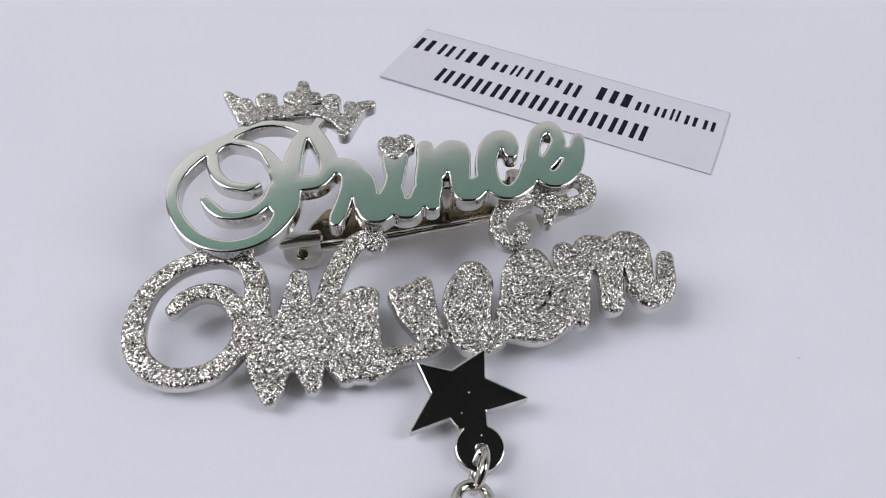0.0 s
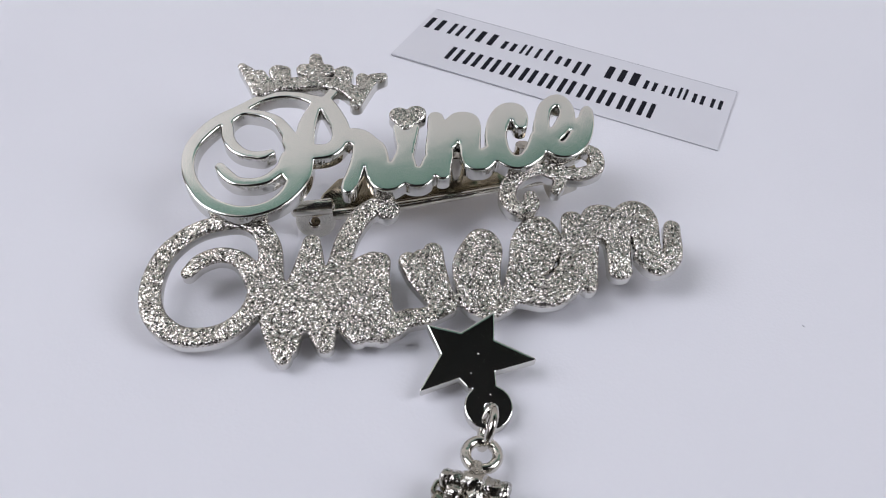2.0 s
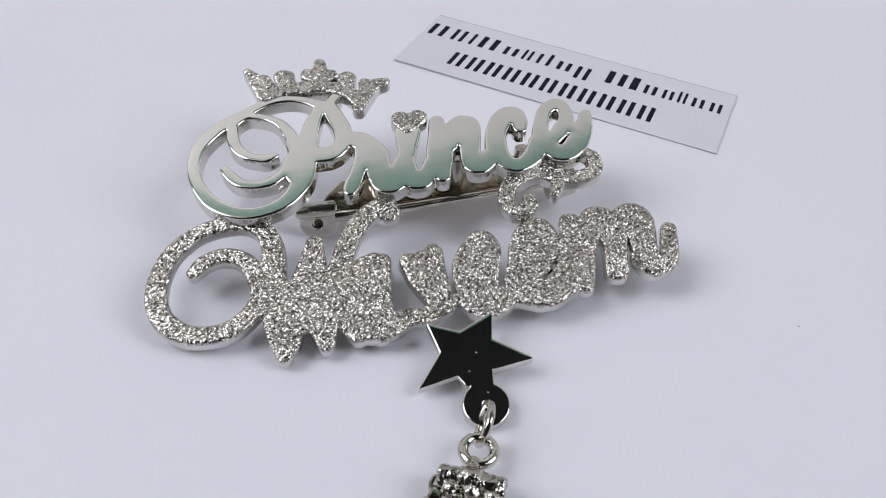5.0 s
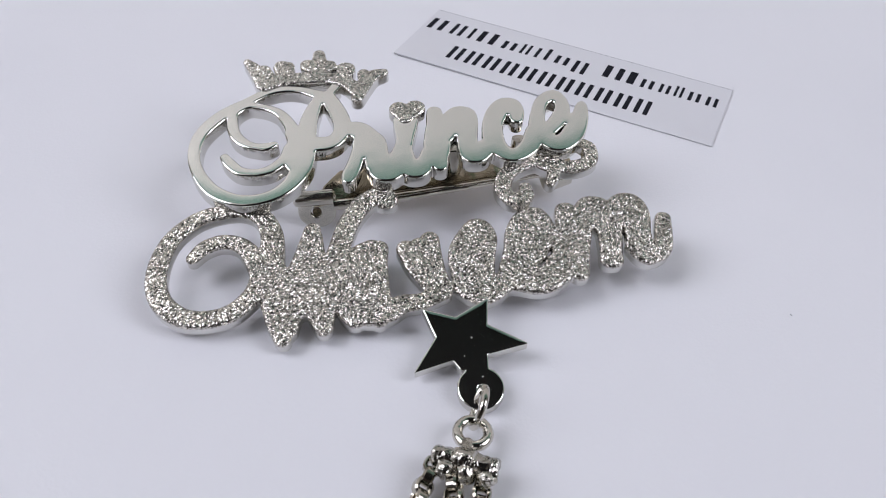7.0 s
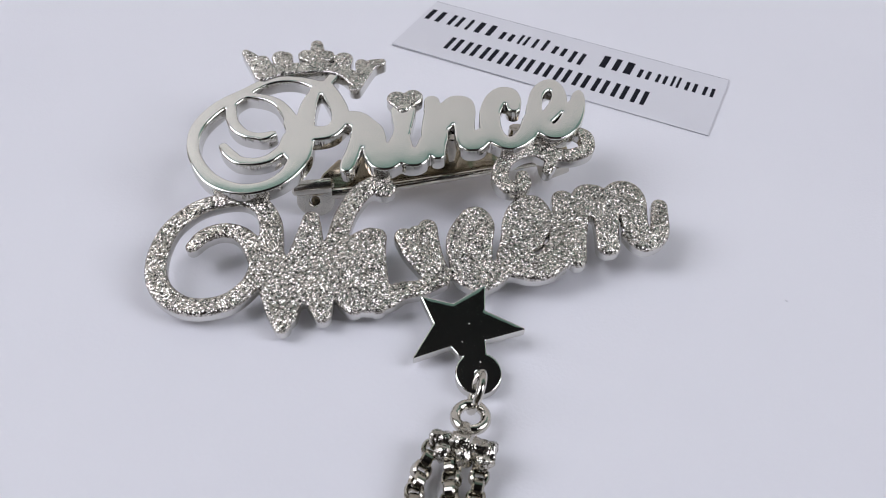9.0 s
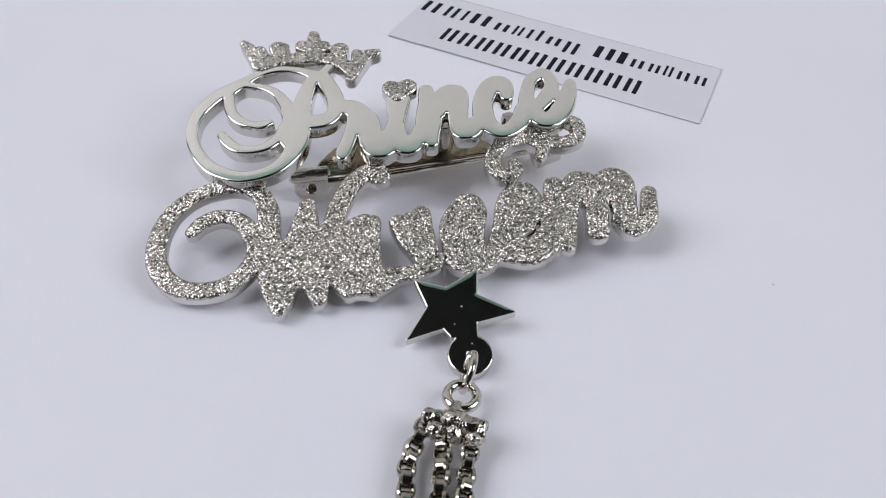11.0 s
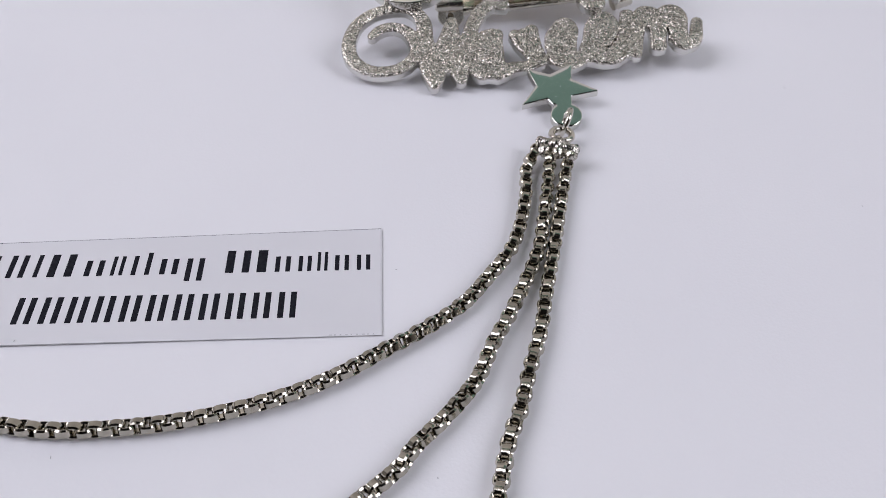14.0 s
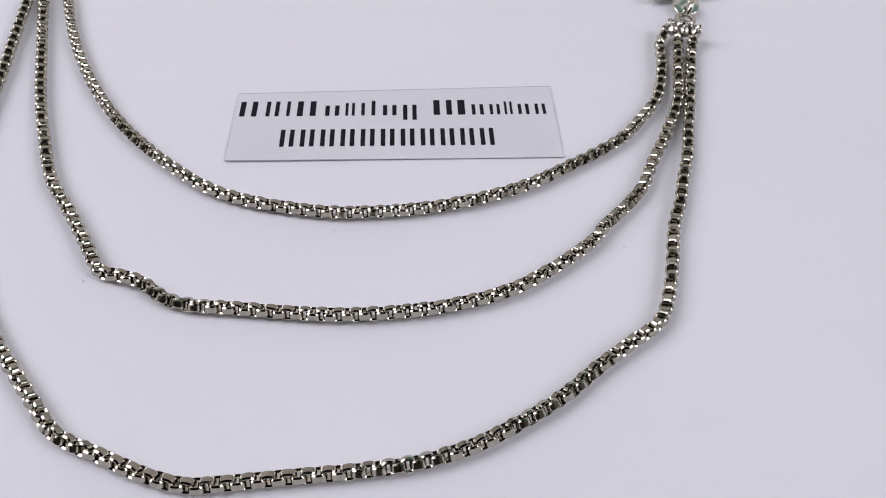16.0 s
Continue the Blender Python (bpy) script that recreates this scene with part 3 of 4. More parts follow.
SLOT_BARS_MORE = [
    [(6.7, -0.2, 2.3), (6.9, 1.6, 2.3), (6.9, 3.9, 2.3), (7.5, 5.9, 2.3), (8.5, 7.0, 2.3), (9.8, 7.1, 2.3), (10.8, 5.4, 2.3), (10.6, 3.6, 2.3), (9.8, 1.2, 2.3), (8.7, 0.5, 2.1)],
    [(7.4, 0.5, 2.3), (7.2, 1.8, 2.3), (7.2, 4.0, 2.3), (7.6, 5.9, 2.3), (8.5, 7.0, 2.3), (9.6, 6.5, 2.3), (10.3, 5.0, 2.3), (10.2, 3.4, 2.3), (9.7, 1.2, 2.3), (8.7, 0.5, 2.1)],
    [(8.9, 5.0, 1.2), (8.6, 2.1, 0.7)],
    [(6.5, -3.3, 2.3), (8.4, -3.4, 2.3), (10.1, -3.5, 2.3), (12.0, -2.7, 2.3), (13.2, -0.9, 2.3)],
]
SLOT_BARS_REST = [
    [(6.5, -1.2, 2.3), (8.3, -0.8, 2.3), (10.0, -2.1, 2.3), (11.6, -1.3, 2.3), (12.5, 0.5, 2.3)],
    [(6.5, -2.2, 0.5), (8.4, -2.1, 1.0)],
]
LEGS = [
    [(13.2, 8.5, 2.3), (13.3, 6.0, 2.3), (13.1, 3.0, 2.3), (13.0, 0.1, 2.3), (13.4, -1.8, 1.6)],
    [(13.5, 8.6, 2.3), (13.8, 6.1, 2.3), (14.2, 3.1, 2.3), (13.8, 0.2, 2.3), (13.4, -1.8, 1.6)],
    [(16.0, 8.5, 2.7), (15.6, 5.9, 2.5), (15.5, 2.9, 2.2), (15.5, 0.4, 2.1), (15.5, -0.9, 2.1)],
    [(15.3, 7.4, 2.3), (16.0, 9.7, 2.3), (17.2, 10.2, 2.3), (18.3, 9.8, 2.3), (18.7, 7.6, 2.3)],
    [(15.7, 6.9, 2.3), (16.5, 8.0, 2.3), (17.2, 8.1, 2.3), (17.9, 7.7, 2.3), (18.3, 6.7, 2.3)],
    [(17.2, 9.1, 0.4), (18.1, 8.7, 0.4)],
    [(19.4, 8.4, 2.3), (18.8, 6.2, 2.3), (19.1, 3.7, 2.3), (19.2, 1.6, 2.3)],
]
LEGS_MORE = [
    [(19.5, 8.4, 2.3), (19.6, 6.4, 2.3), (19.6, 3.8, 2.3), (19.7, 1.7, 2.3)],
    [(19.4, 9.0, 2.3), (20.1, 10.6, 2.3), (21.2, 11.4, 2.3), (22.4, 11.2, 2.3), (23.3, 9.7, 2.3), (23.4, 6.6, 2.3), (23.6, 4.7, 2.3), (24.3, 4.0, 2.3)],
    [(19.9, 8.0, 2.3), (20.5, 8.9, 2.3), (21.2, 9.1, 2.3), (21.7, 8.6, 2.3), (22.2, 7.5, 2.3), (22.5, 5.4, 2.3), (23.0, 3.7, 2.3), (24.2, 2.8, 2.3)],
    [(21.2, 10.2, 0.7), (22.1, 9.9, 1.0), (22.8, 8.6, 0.8)],
    [(22.4, 4.2, 2.2), (23.9, 2.9, 2.4), (26.0, 4.6, 2.4), (26.3, 9.1, 2.0)],
]
SWASH = [
    [(14.8, 20.0, 1.6), (16.3, 19.0, 2.0), (16.2, 16.6, 2.1), (13.5, 15.2, 2.2), (10.5, 15.7, 2.0), (7.6, 15.0, 2.2), (5.3, 12.9, 2.3), (4.9, 10.2, 2.3), (6.2, 8.6, 2.2), (7.9, 9.4, 2.2), (7.8, 10.8, 1.8)],
    [(9.8, 15.3, 2.0), (11.5, 14.2, 1.8), (11.1, 12.2, 1.4)],
]

def cut_plate(name, groups, thick, brim, drop, mats, plane, label="", lift=0.0, cell=0.11, soften=3, puff=0.0, grow=0.0):
    strokes = [s for g in groups for s in g]
    pts = np.array([p for s in strokes for p in s])
    xs, ys, gx, gy = field_grid(pts[:, 0].min() - 4, pts[:, 0].max() + 4, pts[:, 1].min() - 4, pts[:, 1].max() + 4, cell)
    f = blur(strokes_field(strokes, gx, gy), soften) - grow
    ob = plate(name, f, xs, ys, thick, brim, drop, mats, brooch, label, lift, puff)
    ob.matrix_local = plane
    return ob


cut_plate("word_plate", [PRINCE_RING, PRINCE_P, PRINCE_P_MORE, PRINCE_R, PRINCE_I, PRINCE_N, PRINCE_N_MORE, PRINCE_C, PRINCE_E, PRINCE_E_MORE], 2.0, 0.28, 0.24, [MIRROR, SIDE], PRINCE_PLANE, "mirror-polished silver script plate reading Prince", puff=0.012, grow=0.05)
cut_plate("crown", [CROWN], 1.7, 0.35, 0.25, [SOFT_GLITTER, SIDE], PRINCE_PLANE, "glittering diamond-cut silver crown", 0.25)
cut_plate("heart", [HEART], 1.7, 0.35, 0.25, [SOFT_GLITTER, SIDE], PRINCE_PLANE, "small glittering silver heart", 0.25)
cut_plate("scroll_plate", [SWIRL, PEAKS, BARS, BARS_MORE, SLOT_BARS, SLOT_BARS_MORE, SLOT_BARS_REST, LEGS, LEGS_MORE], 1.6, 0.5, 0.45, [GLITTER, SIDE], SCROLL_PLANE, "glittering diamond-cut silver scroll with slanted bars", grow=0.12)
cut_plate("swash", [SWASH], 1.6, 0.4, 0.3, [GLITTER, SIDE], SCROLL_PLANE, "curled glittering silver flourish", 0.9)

# star with its tab and hole
STAR_OUTLINE = [(-9.4, 3.2), (-5.5, 2.6), (-2.0, 5.6), (-1.8, 2.1), (3.0, 0.2), (-1.5, -1.7), (-1.2, -4.0), (-4.3, -4.0), (-5.4, -2.9), (-9.4, -4.9), (-7.5, -0.3)]
xs, ys, gx, gy = field_grid(-13, 7, -12, 9, 0.08)
star_field = np.minimum(polygon_field(STAR_OUTLINE, gx, gy) - 0.12, np.hypot(gx + 1.9, gy + 6.0) - 2.65)
star_field = np.maximum(blur(star_field, 2), 0.56 - np.hypot(gx + 1.70, gy + 6.15))
star = plate("star", star_field, xs, ys, 1.35, 0.16, 0.1, [STAR_MIRROR, SIDE], brooch, "mirror-polished silver star with a pierced tab", puff=0.05)
star.matrix_local = STAR_PLANE

# safety pin on the back
BAR_A, BAR_B = Vector((-2.19, 7.54, 0.39)) * CM, Vector((1.41, 8.83, 0.50)) * CM
bar_turn = (BAR_B - BAR_A).to_track_quat("X", "Z").to_matrix().to_4x4()
bar_len = (BAR_B - BAR_A).length
bar_pose = Matrix.Translation(BAR_A) @ bar_turn @ pose(0, 0, 0, 15, 0, 0)
xs, ys, gx, gy = field_grid(-2, bar_len / MM + 2, -5, 5, 0.15)
tapered = polygon_field([(1.0, -2.4), (bar_len / MM, -2.6), (bar_len / MM, 2.6), (5.5, 2.6), (3.0, 0.5)], gx, gy)
plate("pin_bar", blur(tapered, 2), xs, ys, 0.8, 0.3, 0.15, [BAR, BAR], brooch, "nickel pin back bar with brownish shade in its colour", 0.4).matrix_local = bar_pose
for at in (0.3, 0.55, 0.8):
    p = BAR_A.lerp(BAR_B, at)
    part("solder_post", tube([p, p + Vector((0, 0.5, 3.6)) * MM], 1.2 * MM, 12), PIN, brooch)

# hinge: a pierced tongue that leans back under a rolled edge
xs, ys, gx, gy = field_grid(-5, 5, -5, 6, 0.08)
tongue = np.maximum(np.abs(gx - 0.3) - 2.55, np.maximum(gy - 1.9, -gy - 0.4))
tongue = np.minimum(tongue, np.hypot(gx - 0.3, (gy + 0.6) * 1.15) - 2.55)
tongue = np.maximum(blur(tongue, 3), 0.72 - np.hypot(gx - 0.15, gy + 0.55))
hinge_ob = plate("pin_hinge", tongue, xs, ys, 0.6, 0.22, 0.12, [HINGE, HINGE], brooch, "pierced nickel hinge tongue")
HINGE_POSE = pose(-2.0 * CM, 7.38 * CM, 0.27 * CM, 72, 0, 9)
hinge_ob.matrix_local = HINGE_POSE
part("rolled_edge", tube([Vector(c) * CM for c in ((-2.27, 7.38, 0.40), (-2.25, 7.38, 0.40), (-2.0, 7.43, 0.41), (-1.77, 7.49, 0.42), (-1.75, 7.49, 0.42))], [0.75 * MM, 1.05 * MM, 1.05 * MM, 1.05 * MM, 0.75 * MM], 16), HINGE, hinge_ob, "rolled nickel edge", HINGE_POSE.inverted())
# added dark plug behind the tongue's hole, in place of its shade
part("hole_plug", tube([Vector((-1.965, 7.425, 0.165)) * CM, Vector((-1.965, 7.50, 0.165)) * CM], 0.85 * MM, 12), HOLE_SHADE, hinge_ob, "dark brownish plug for the shade in the hole", HINGE_POSE.inverted())
part("pin_wire", tube([Vector(c) * CM for c in ((-1.75, 7.42, 0.33), (-1.24, 7.56, 0.34), (0.5, 8.20, 0.40), (1.25, 8.47, 0.43))], [0.75 * MM, 0.7 * MM, 0.5 * MM, 0.35 * MM], 12), PIN, brooch, "straight nickel pin wire")
part("pin_catch", tube([Vector((1.10, 8.42, 0.27)) * CM, Vector((1.42, 8.58, 0.34)) * CM], 1.6 * MM, 14), PIN, brooch, "rolled nickel catch")

# ---- rings and cap ----
ring_turn = Vector((0.95, -0.08, -0.24)).to_track_quat("Z", "Y").to_matrix().to_4x4()
jump = part("jump_ring", ring(2.15 * MM, 0.46 * MM, 36, 16), CAP, None, matrix=Matrix.Translation((0.40 * CM, 4.45 * CM, 0.25 * CM)) @ ring_turn)
tagged(jump, "small shiny silver wire ring through the star's tab", "ring")


def lumpy(bm, amount):
    """Cast metal: every point pushed about a little."""
    for v in bm.verts:
        v.co += amount * noise.noise_vector(v.co * 900)
    return bm


def chain_cap(m, label):
    """An eye on a flattened cross bar, whose knobs hold the strands."""
    top = tagged(empty("chain_cap", m), label, "cap")
    part("eye_loop", ring(1.65 * MM, 0.58 * MM, 32, 16), CAP, top, "round wire eye", pose(-0.1 * MM, 3.9 * MM, -0.5 * MM, -2, 0, 0))
    part("cross_bar", lumpy(tube([Vector((x * 0.31 - 3.1, 0, 0)) * MM for x in range(21)], 1.15 * MM, 18), 0.36 * MM), CAST, top, "lumpy cast cross bar")
    part("boss", lumpy(tube([Vector((x, 0.1, 0.1)) * MM for x in (-1.6, -1.3, -0.9, -0.4, 0.1, 0.6, 0.9)], [0.9 * MM, 1.2 * MM, 1.35 * MM, 1.4 * MM, 1.35 * MM, 1.2 * MM, 0.9 * MM], 18), 0.38 * MM), CAST, top, "swollen middle of the bar")
    for x in (-2.1, 0.0, 2.2):
        part("strand_boss", lumpy(tube([Vector((x + 0.1 * k, -0.5 - 0.3 * k, -0.1)) * MM for k in range(6)], [0.6 * MM, 0.95 * MM, 1.05 * MM, 1.0 * MM, 0.85 * MM, 0.5 * MM], 14), 0.34 * MM), CAST, top, "lumpy cast socket of a strand")
    part("neck", tube([Vector((-0.4, 2.6, -0.4)) * MM, Vector((-0.3, 1.6, -0.2)) * MM, Vector((-0.3, 0.4, 0)) * MM], [0.7 * MM, 0.75 * MM, 1.1 * MM], 12), CAST, top)
    for x in (-2.9, 2.9):
        part("bar_knob", lumpy(tube([Vector((x + d, 0, 0)) * MM for d in (-0.6, -0.45, -0.2, 0.0, 0.2, 0.45, 0.6)], [0.7 * MM, 1.05 * MM, 1.2 * MM, 1.2 * MM, 1.2 * MM, 1.05 * MM, 0.7 * MM], 14), 0.3 * MM), CAST, top)
    for x in (-2.0, 0.0, 2.2):
        part("strand_loop", ring(0.85 * MM, 0.3 * MM, 16, 8), CAST, top, matrix=pose(x * MM, -1.1 * MM, -0.4 * MM, 0, 80, 0))
    return top


chain_cap(pose(0.305 * CM, 3.745 * CM, 0.28 * CM, 0, 0, -9), "small silver end cap holding three chains below the star")
chain_cap(pose(-13.5 * CM, 5.0 * CM, 0.20 * CM, 0, 0, 200), "small silver end cap at the far ends of the chains")


# ---- box chains ----
def link_mesh(length, width, height, wall, chamfer, radius):
    """A square ring bent from flat strip, its axis along z, long side along x."""
    bm = bmesh.new()
    loop = []
    for cx, cy, a0 in ((1, 1, 0), (-1, 1, 90), (-1, -1, 180), (1, -1, 270)):
        for k in range(4):
            a = radians(a0 + 30 * k)
            loop.append((cx * (length / 2 - radius), cy * (width / 2 - radius), math.cos(a), math.sin(a)))
    c, h = chamfer, height / 2
    prof = [(radius, h - c), (radius - c, h), (radius - wall + c, h), (radius - wall, h - c), (radius - wall, -h + c), (radius - wall + c, -h), (radius - c, -h), (radius, -h + c)]
    rings = [[bm.verts.new((x + ca * r, y + sa * r, z)) for r, z in prof] for x, y, ca, sa in loop]
    n, m = len(rings), len(prof)
    for i in range(n):
        for k in range(m):
            bm.faces.new((rings[i][k], rings[(i + 1) % n][k], rings[(i + 1) % n][(k + 1) % m], rings[i][(k + 1) % m]))
    bmesh.ops.recalc_face_normals(bm, faces=bm.faces)
    return mesh_of("link", bm, CHAIN, Matrix.Scale(MM, 4), 40)


LINK = link_mesh(2.05, 2.0, 1.22, 0.48, 0.2, 0.8)
PITCH = 1.2 * MM
CHAIN_A = [(-0.02, 3.70), (-0.14, 3.29), (-0.10, 2.72), (-0.12, 2.12), (-0.21, 1.56), (-0.47, 0.97), (-0.74, 0.45), (-1.17, -0.05), (-1.60, -0.46), (-2.00, -0.85), (-2.53, -1.27), (-3.20, -1.65), (-3.87, -1.94), (-4.53, -2.14), (-5.25, -2.29), (-6.03, -2.32), (-6.70, -2.28), (-7.31, -2.14), (-7.88, -1.88), (-8.52, -1.51), (-9.25, -1.00), (-9.97, -0.35), (-10.68, 0.44), (-11.39, 1.41), (-12.06, 2.51), (-12.70, 3.60), (-13.30, 4.70)]
CHAIN_B = [(0.21, 3.66), (0.22, 2.93), (0.21, 2.19), (0.17, 1.52), (-0.08, 0.47), (-0.26, -0.10), (-0.41, -0.73), (-0.68, -1.27), (-1.01, -1.79), (-1.16, -2.11), (-1.72, -2.78), (-2.33, -3.33), (-3.09, -3.74), (-3.85, -4.01), (-4.62, -4.20), (-5.40, -4.30), (-6.05, -4.36), (-6.69, -4.42), (-7.12, -4.37), (-7.56, -4.16), (-7.93, -4.10), (-8.25, -4.06), (-8.69, -3.60), (-9.27, -3.00), (-9.82, -2.46), (-10.32, -1.72), (-10.98, -0.63), (-11.80, 0.95), (-12.53, 2.41), (-13.00, 3.50), (-13.45, 4.70)]
CHAIN_C = [(0.50, 3.71), (0.46, 3.00), (0.43, 2.26), (0.40, 1.64), (0.35, 0.80), (0.32, 0.13), (0.23, -0.49), (0.17, -1.07), (0.07, -1.57), (0.00, -2.73), (-0.15, -3.44), (-0.54, -3.90), (-0.98, -4.40), (-1.40, -4.92), (-1.87, -5.37), (-2.45, -5.84), (-3.10, -6.19), (-3.88, -6.46), (-4.66, -6.68), (-5.30, -6.87), (-5.75, -6.98), (-6.26, -6.95), (-6.90, -6.81), (-7.58, -6.64), (-8.07, -6.28), (-8.63, -5.83), (-9.09, -5.45), (-10.11, -4.43), (-10.86, -3.43), (-11.54, -1.82), (-12.02, -0.17), (-12.41, 1.02), (-12.84, 2.35), (-13.25, 3.50), (-13.60, 4.70)]


def chain(path, twists, label, seed):
    """Twists are (x, half width, degrees): where the strand lies turned about itself."""
    rng = random.Random(seed)
    top = tagged(empty("box_chain", Matrix.Identity(4)), label, "chain", "three strands of the brooch chain")
    p = spline([(x * CM, y * CM, 0.0) for x, y in path], 0.2 * MM)
    s = np.concatenate([[0], np.cumsum(np.hypot(*np.diff(p[:, :2], axis=0).T))])
    total, phase = s[-1], rng.uniform(0, 9)
    base = Vector((p[0][0], p[0][1], 0))
    top.location = base
    for i in range(int(total / PITCH)):
        w = i * PITCH
        x, y = np.interp(w, s, p[:, 0]), np.interp(w, s, p[:, 1])
        xa, ya = np.interp(w - 0.8 * MM, s, p[:, 0]), np.interp(w - 0.8 * MM, s, p[:, 1])
        xb, yb = np.interp(w + 0.8 * MM, s, p[:, 0]), np.interp(w + 0.8 * MM, s, p[:, 1])
        yaw = math.degrees(math.atan2(yb - ya, xb - xa))
        twist = noise.noise(Vector((w * 20 + phase, phase, 0)))
        turned = sum(a * math.exp(-((x / CM - c) / b) ** 2) for c, b, a in twists)
        roll = 19 * (1 - math.exp(-w / (50 * MM))) + 0.7 * turned + 8 * twist + 40 * math.exp(-w / (22 * MM)) * twist + rng.uniform(-1, 1) * (4 + 15 * math.exp(-w / (60 * MM))) + (90 if i % 2 else 0)
        z = 1.08 * MM + 1.1 * MM * math.exp(-w / (4 * MM)) + 0.05 * MM * rng.random()
        ob = new("link", LINK)
        ob.parent = top
        ob.matrix_local = Matrix.Translation(Vector((x, y, z)) - base) @ pose(0, 0, 0, 0, 0, yaw + rng.uniform(-3, 3)) @ pose(0, 0, 0, roll, rng.uniform(-3, 3), 0)
    return top


chain(CHAIN_A, [(-1.2, 0.8, 30), (-9.2, 0.7, 28)], "short inner strand of silver box chain curving on the paper", 1)
chain(CHAIN_B, [(-0.6, 0.5, 25), (-7.0, 0.6, 38)], "middle strand of silver box chain with a kink, on the paper", 2)
chain(CHAIN_C, [(-1.5, 0.8, 36), (-3.2, 0.6, 30), (-7.6, 0.9, 32)], "long outer strand of silver box chain curving on the paper", 3)


# ---- printed cards ----
def card_top(x, y):
    """Height of the card's face, which lifts towards one corner."""
    return 0.07 + 0.22 * max(0.0, 1 - x / 45) * max(0.0, 1 - y / 18.3)


def bar(x0, x1, y0, y1, rise=0.0):
    """A plain printed bar in millimetres, which may rise towards its far end."""
    bm = bmesh.new()
    lo = [bm.verts.new(Vector((x, y, card_top(x, y) - 0.02)) * MM) for x, y in ((x0, y0), (x1, y0 + rise), (x1, y1 + rise), (x0, y1))]
    hi = [bm.verts.new(v.co + Vector((0, 0, 0.028 * MM))) for v in lo]
    bm.faces.new(hi)
    for k in range(4):
        bm.faces.new((lo[k], lo[(k + 1) % 4], hi[(k + 1) % 4], hi[k]))
    return bm


def upper_rows():
    """Bars for each character, as tall and wide as the characters stand."""
    tall, low, mid = 4.2, 2.9, 3.6
    rows = []
    for x0, x1, height, drop in ((0.4, 4.4, tall, 0), (5.1, 8.2, tall, 0), (8.6, 10.1, tall, 0), (10.5, 14.9, tall, 0), (15.6, 18.9, low, 0), (19.3, 21.5, mid, 0), (21.9, 23.4, mid, 0), (23.7, 25.3, tall, 0), (25.9, 29.1, low, 0), (29.5, 32.7, low, 1.3), (34.9, 41.3, tall, 0), (41.9, 44.7, low, 0), (45.2, 47.6, low, 0), (47.9, 49.8, mid, 0), (50.3, 52.9, low, 0), (53.4, 55.9, low, 0)):
        width = x1 - x0
        cuts = [(0.06, 0.24), (0.42, 0.58), (0.74, 0.95)] if width > 5 else [(0.3, 0.72)] if width < 1.7 else [(0.10, 0.34), (0.62, 0.86)]
        rows.extend((x0 + p * width, x0 + q * width, 11.5 - drop, 11.5 + height) for p, q in cuts)
    return rows


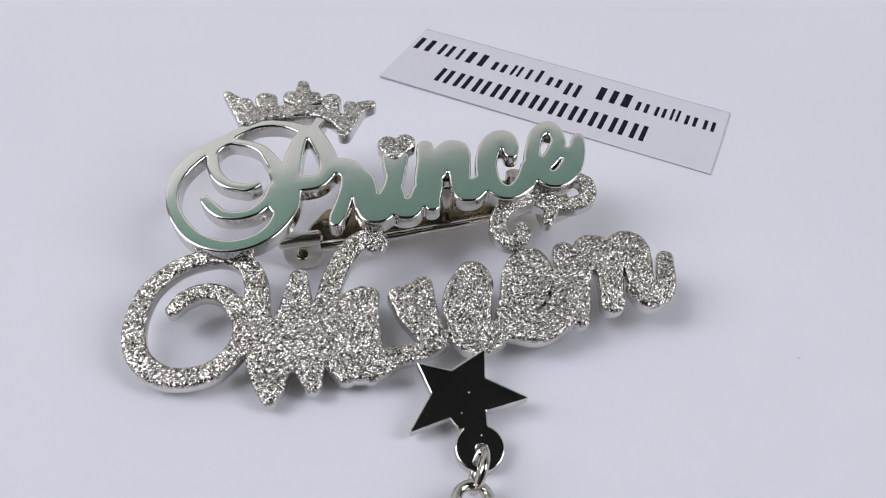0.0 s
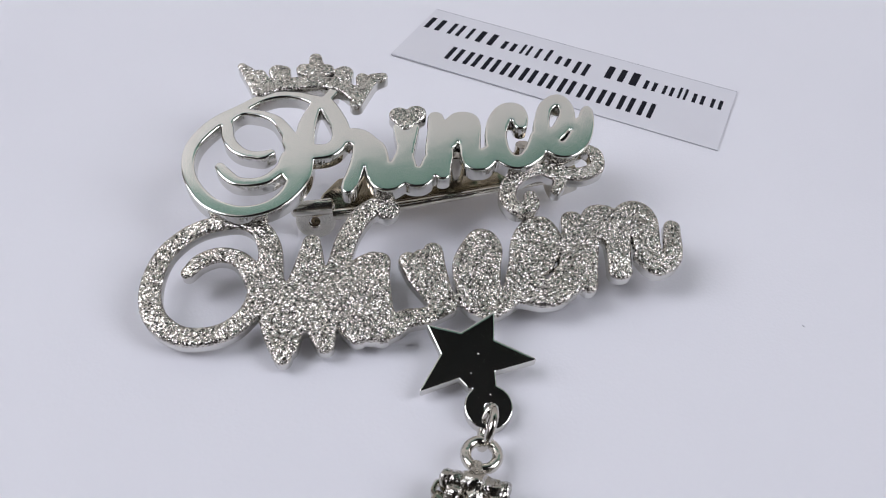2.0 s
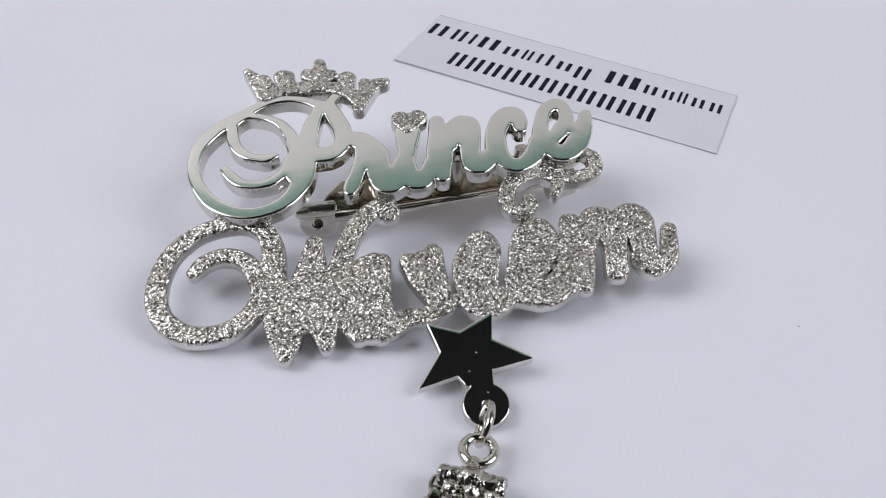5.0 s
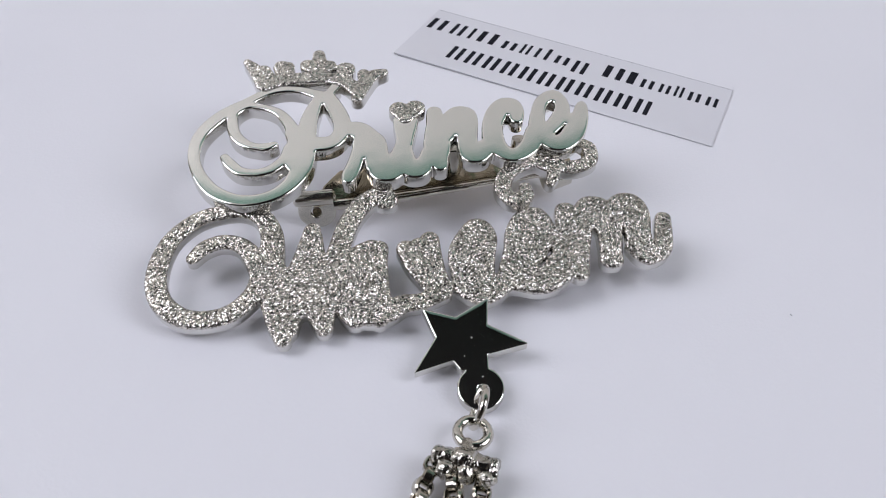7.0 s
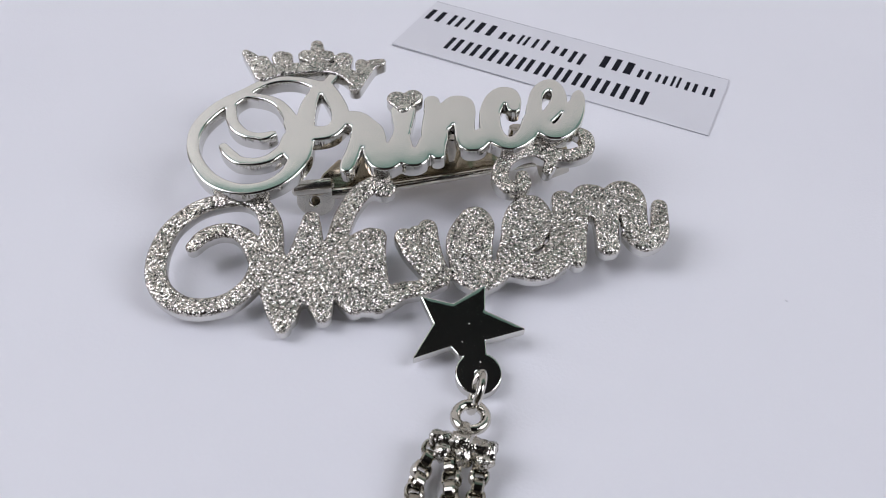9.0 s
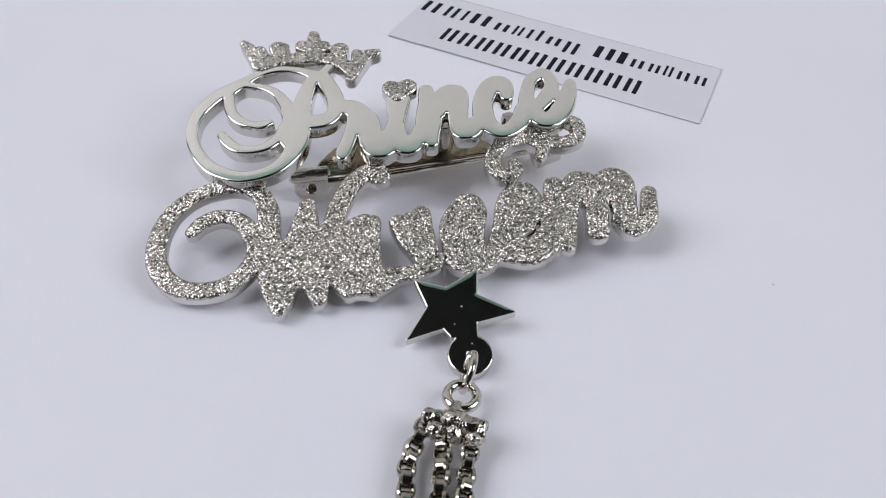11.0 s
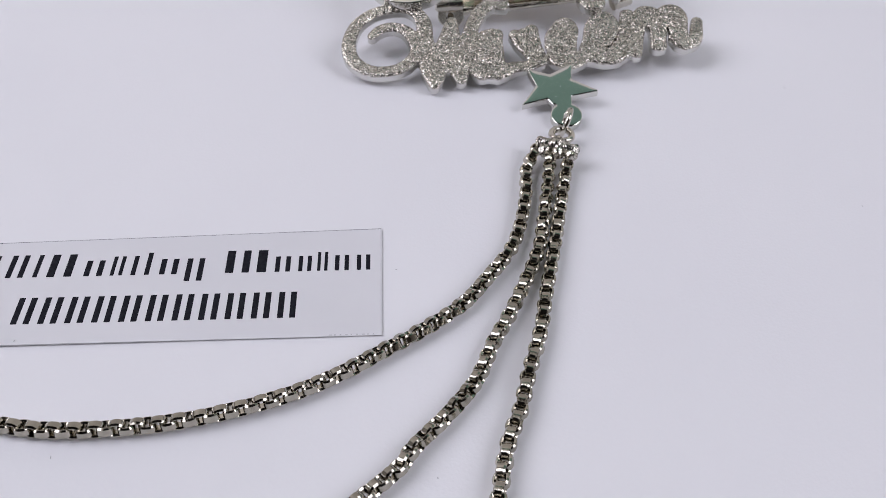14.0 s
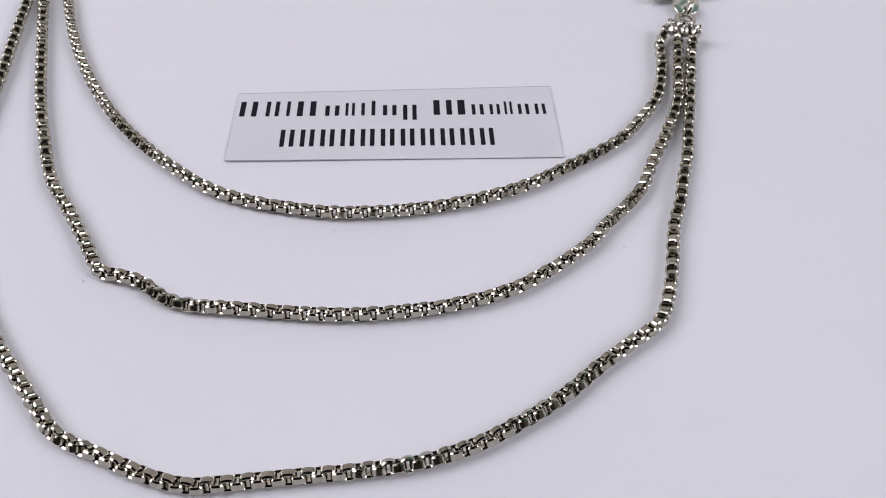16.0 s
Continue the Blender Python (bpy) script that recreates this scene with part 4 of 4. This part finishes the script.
def card(m, label, left, right):
    """A laminated slip, left and right: the heights of its short sides."""
    top = tagged(empty("printed_card", m), label, "card", "two printed cards")
    bm = bmesh.new()
    nx, ny = 24, 8
    face = [[bm.verts.new(Vector((57.2 * i / nx, (left + (right - left) * i / nx) * j / ny, card_top(57.2 * i / nx, 18.3 * j / ny))) * MM) for i in range(nx + 1)] for j in range(ny + 1)]
    for j in range(ny):
        for i in range(nx):
            bm.faces.new((face[j][i], face[j][i + 1], face[j + 1][i + 1], face[j + 1][i]))
    rim = face[0] + [r[-1] for r in face[1:]] + face[-1][-2::-1] + [r[0] for r in face[-2:0:-1]]
    foot = [bm.verts.new((v.co.x, v.co.y, 0.0)) for v in rim]
    for k in range(len(rim)):
        n = (k + 1) % len(rim)
        bm.faces.new((rim[n], rim[k], foot[k], foot[n])).material_index = 1
    part("card_body", bm, [CARD, CARD_EDGE], top, smooth=20)
    part("sealed_edge", bar(0.1, 57.1, left - 0.16, left - 0.05, right - left), EDGE_LINE, top, "thin grey laminate edge", smooth=0)
    part("sealed_edge", bar(57.0, 57.15, 0.1, right - 0.2), CARD_EDGE, top, "thin grey laminate edge", smooth=0)
    for row in upper_rows() + [(x + 3.46 * k, x + 3.46 * k + 0.8, 3.3, 7.8) for k in range(11) for x in (8.6, 10.2)]:
        part("printed_bar", bar(*row), INK, top, smooth=0)
    return top


near_card = card(pose(-7.32 * CM, -1.388 * CM, 0, 0, 0, 12.13), "white laminated paper card with two printed rows, beside the chain", 18.2, 19.6)
card(pose(-1.555 * CM, 12.03 * CM, 0, 0, 0, -20.1), "white laminated paper card with two printed rows, beyond the brooch", 19.0, 18.7)


# a row of tiny grey marks along the near card's lower edge
for k in range(9):
    part("printed_mark", bar(50.2 + 0.72 * k, 50.4 + 0.72 * k + 0.2 * (k % 3 == 0), 0.14, 0.30), DUST, near_card, smooth=0)


# ---- dust ----
def specks():
    bm = bmesh.new()
    rng = random.Random(5)
    for x, y, size in ((-5.12, -2.56, 0.4), (-0.68, -2.06, 0.28), (-8.45, -4.22, 0.9), (3.32, -3.71, 0.4), (4.29, 6.53, 0.36), (5.09, 3.55, 0.25), (-1.77, 0.97, 0.26), (-6.35, -1.12, 0.34)):
        m = pose(x * CM, y * CM, (0.34 if x == -6.35 else 0.05) * MM, 0, 0, rng.uniform(0, 180)) @ Matrix.Diagonal((size * MM, min(0.12, size * 0.4) * MM, 0.1 * MM, 1))
        bmesh.ops.create_icosphere(bm, subdivisions=1, radius=0.6, matrix=m)
    return bm


tagged(part("dust", specks(), DUST, None, smooth=0), "few grey dust specks on the white paper", "dust", kind="stuff")


# ---- every thing's own point lies at its base ----
def rebase(ob, at):
    shift = Matrix.Translation([-c for c in at])
    ob.location = at
    for child in ob.children:
        child.matrix_basis = shift @ child.matrix_basis


rebase(brooch, (0, 7.4 * CM, 0))
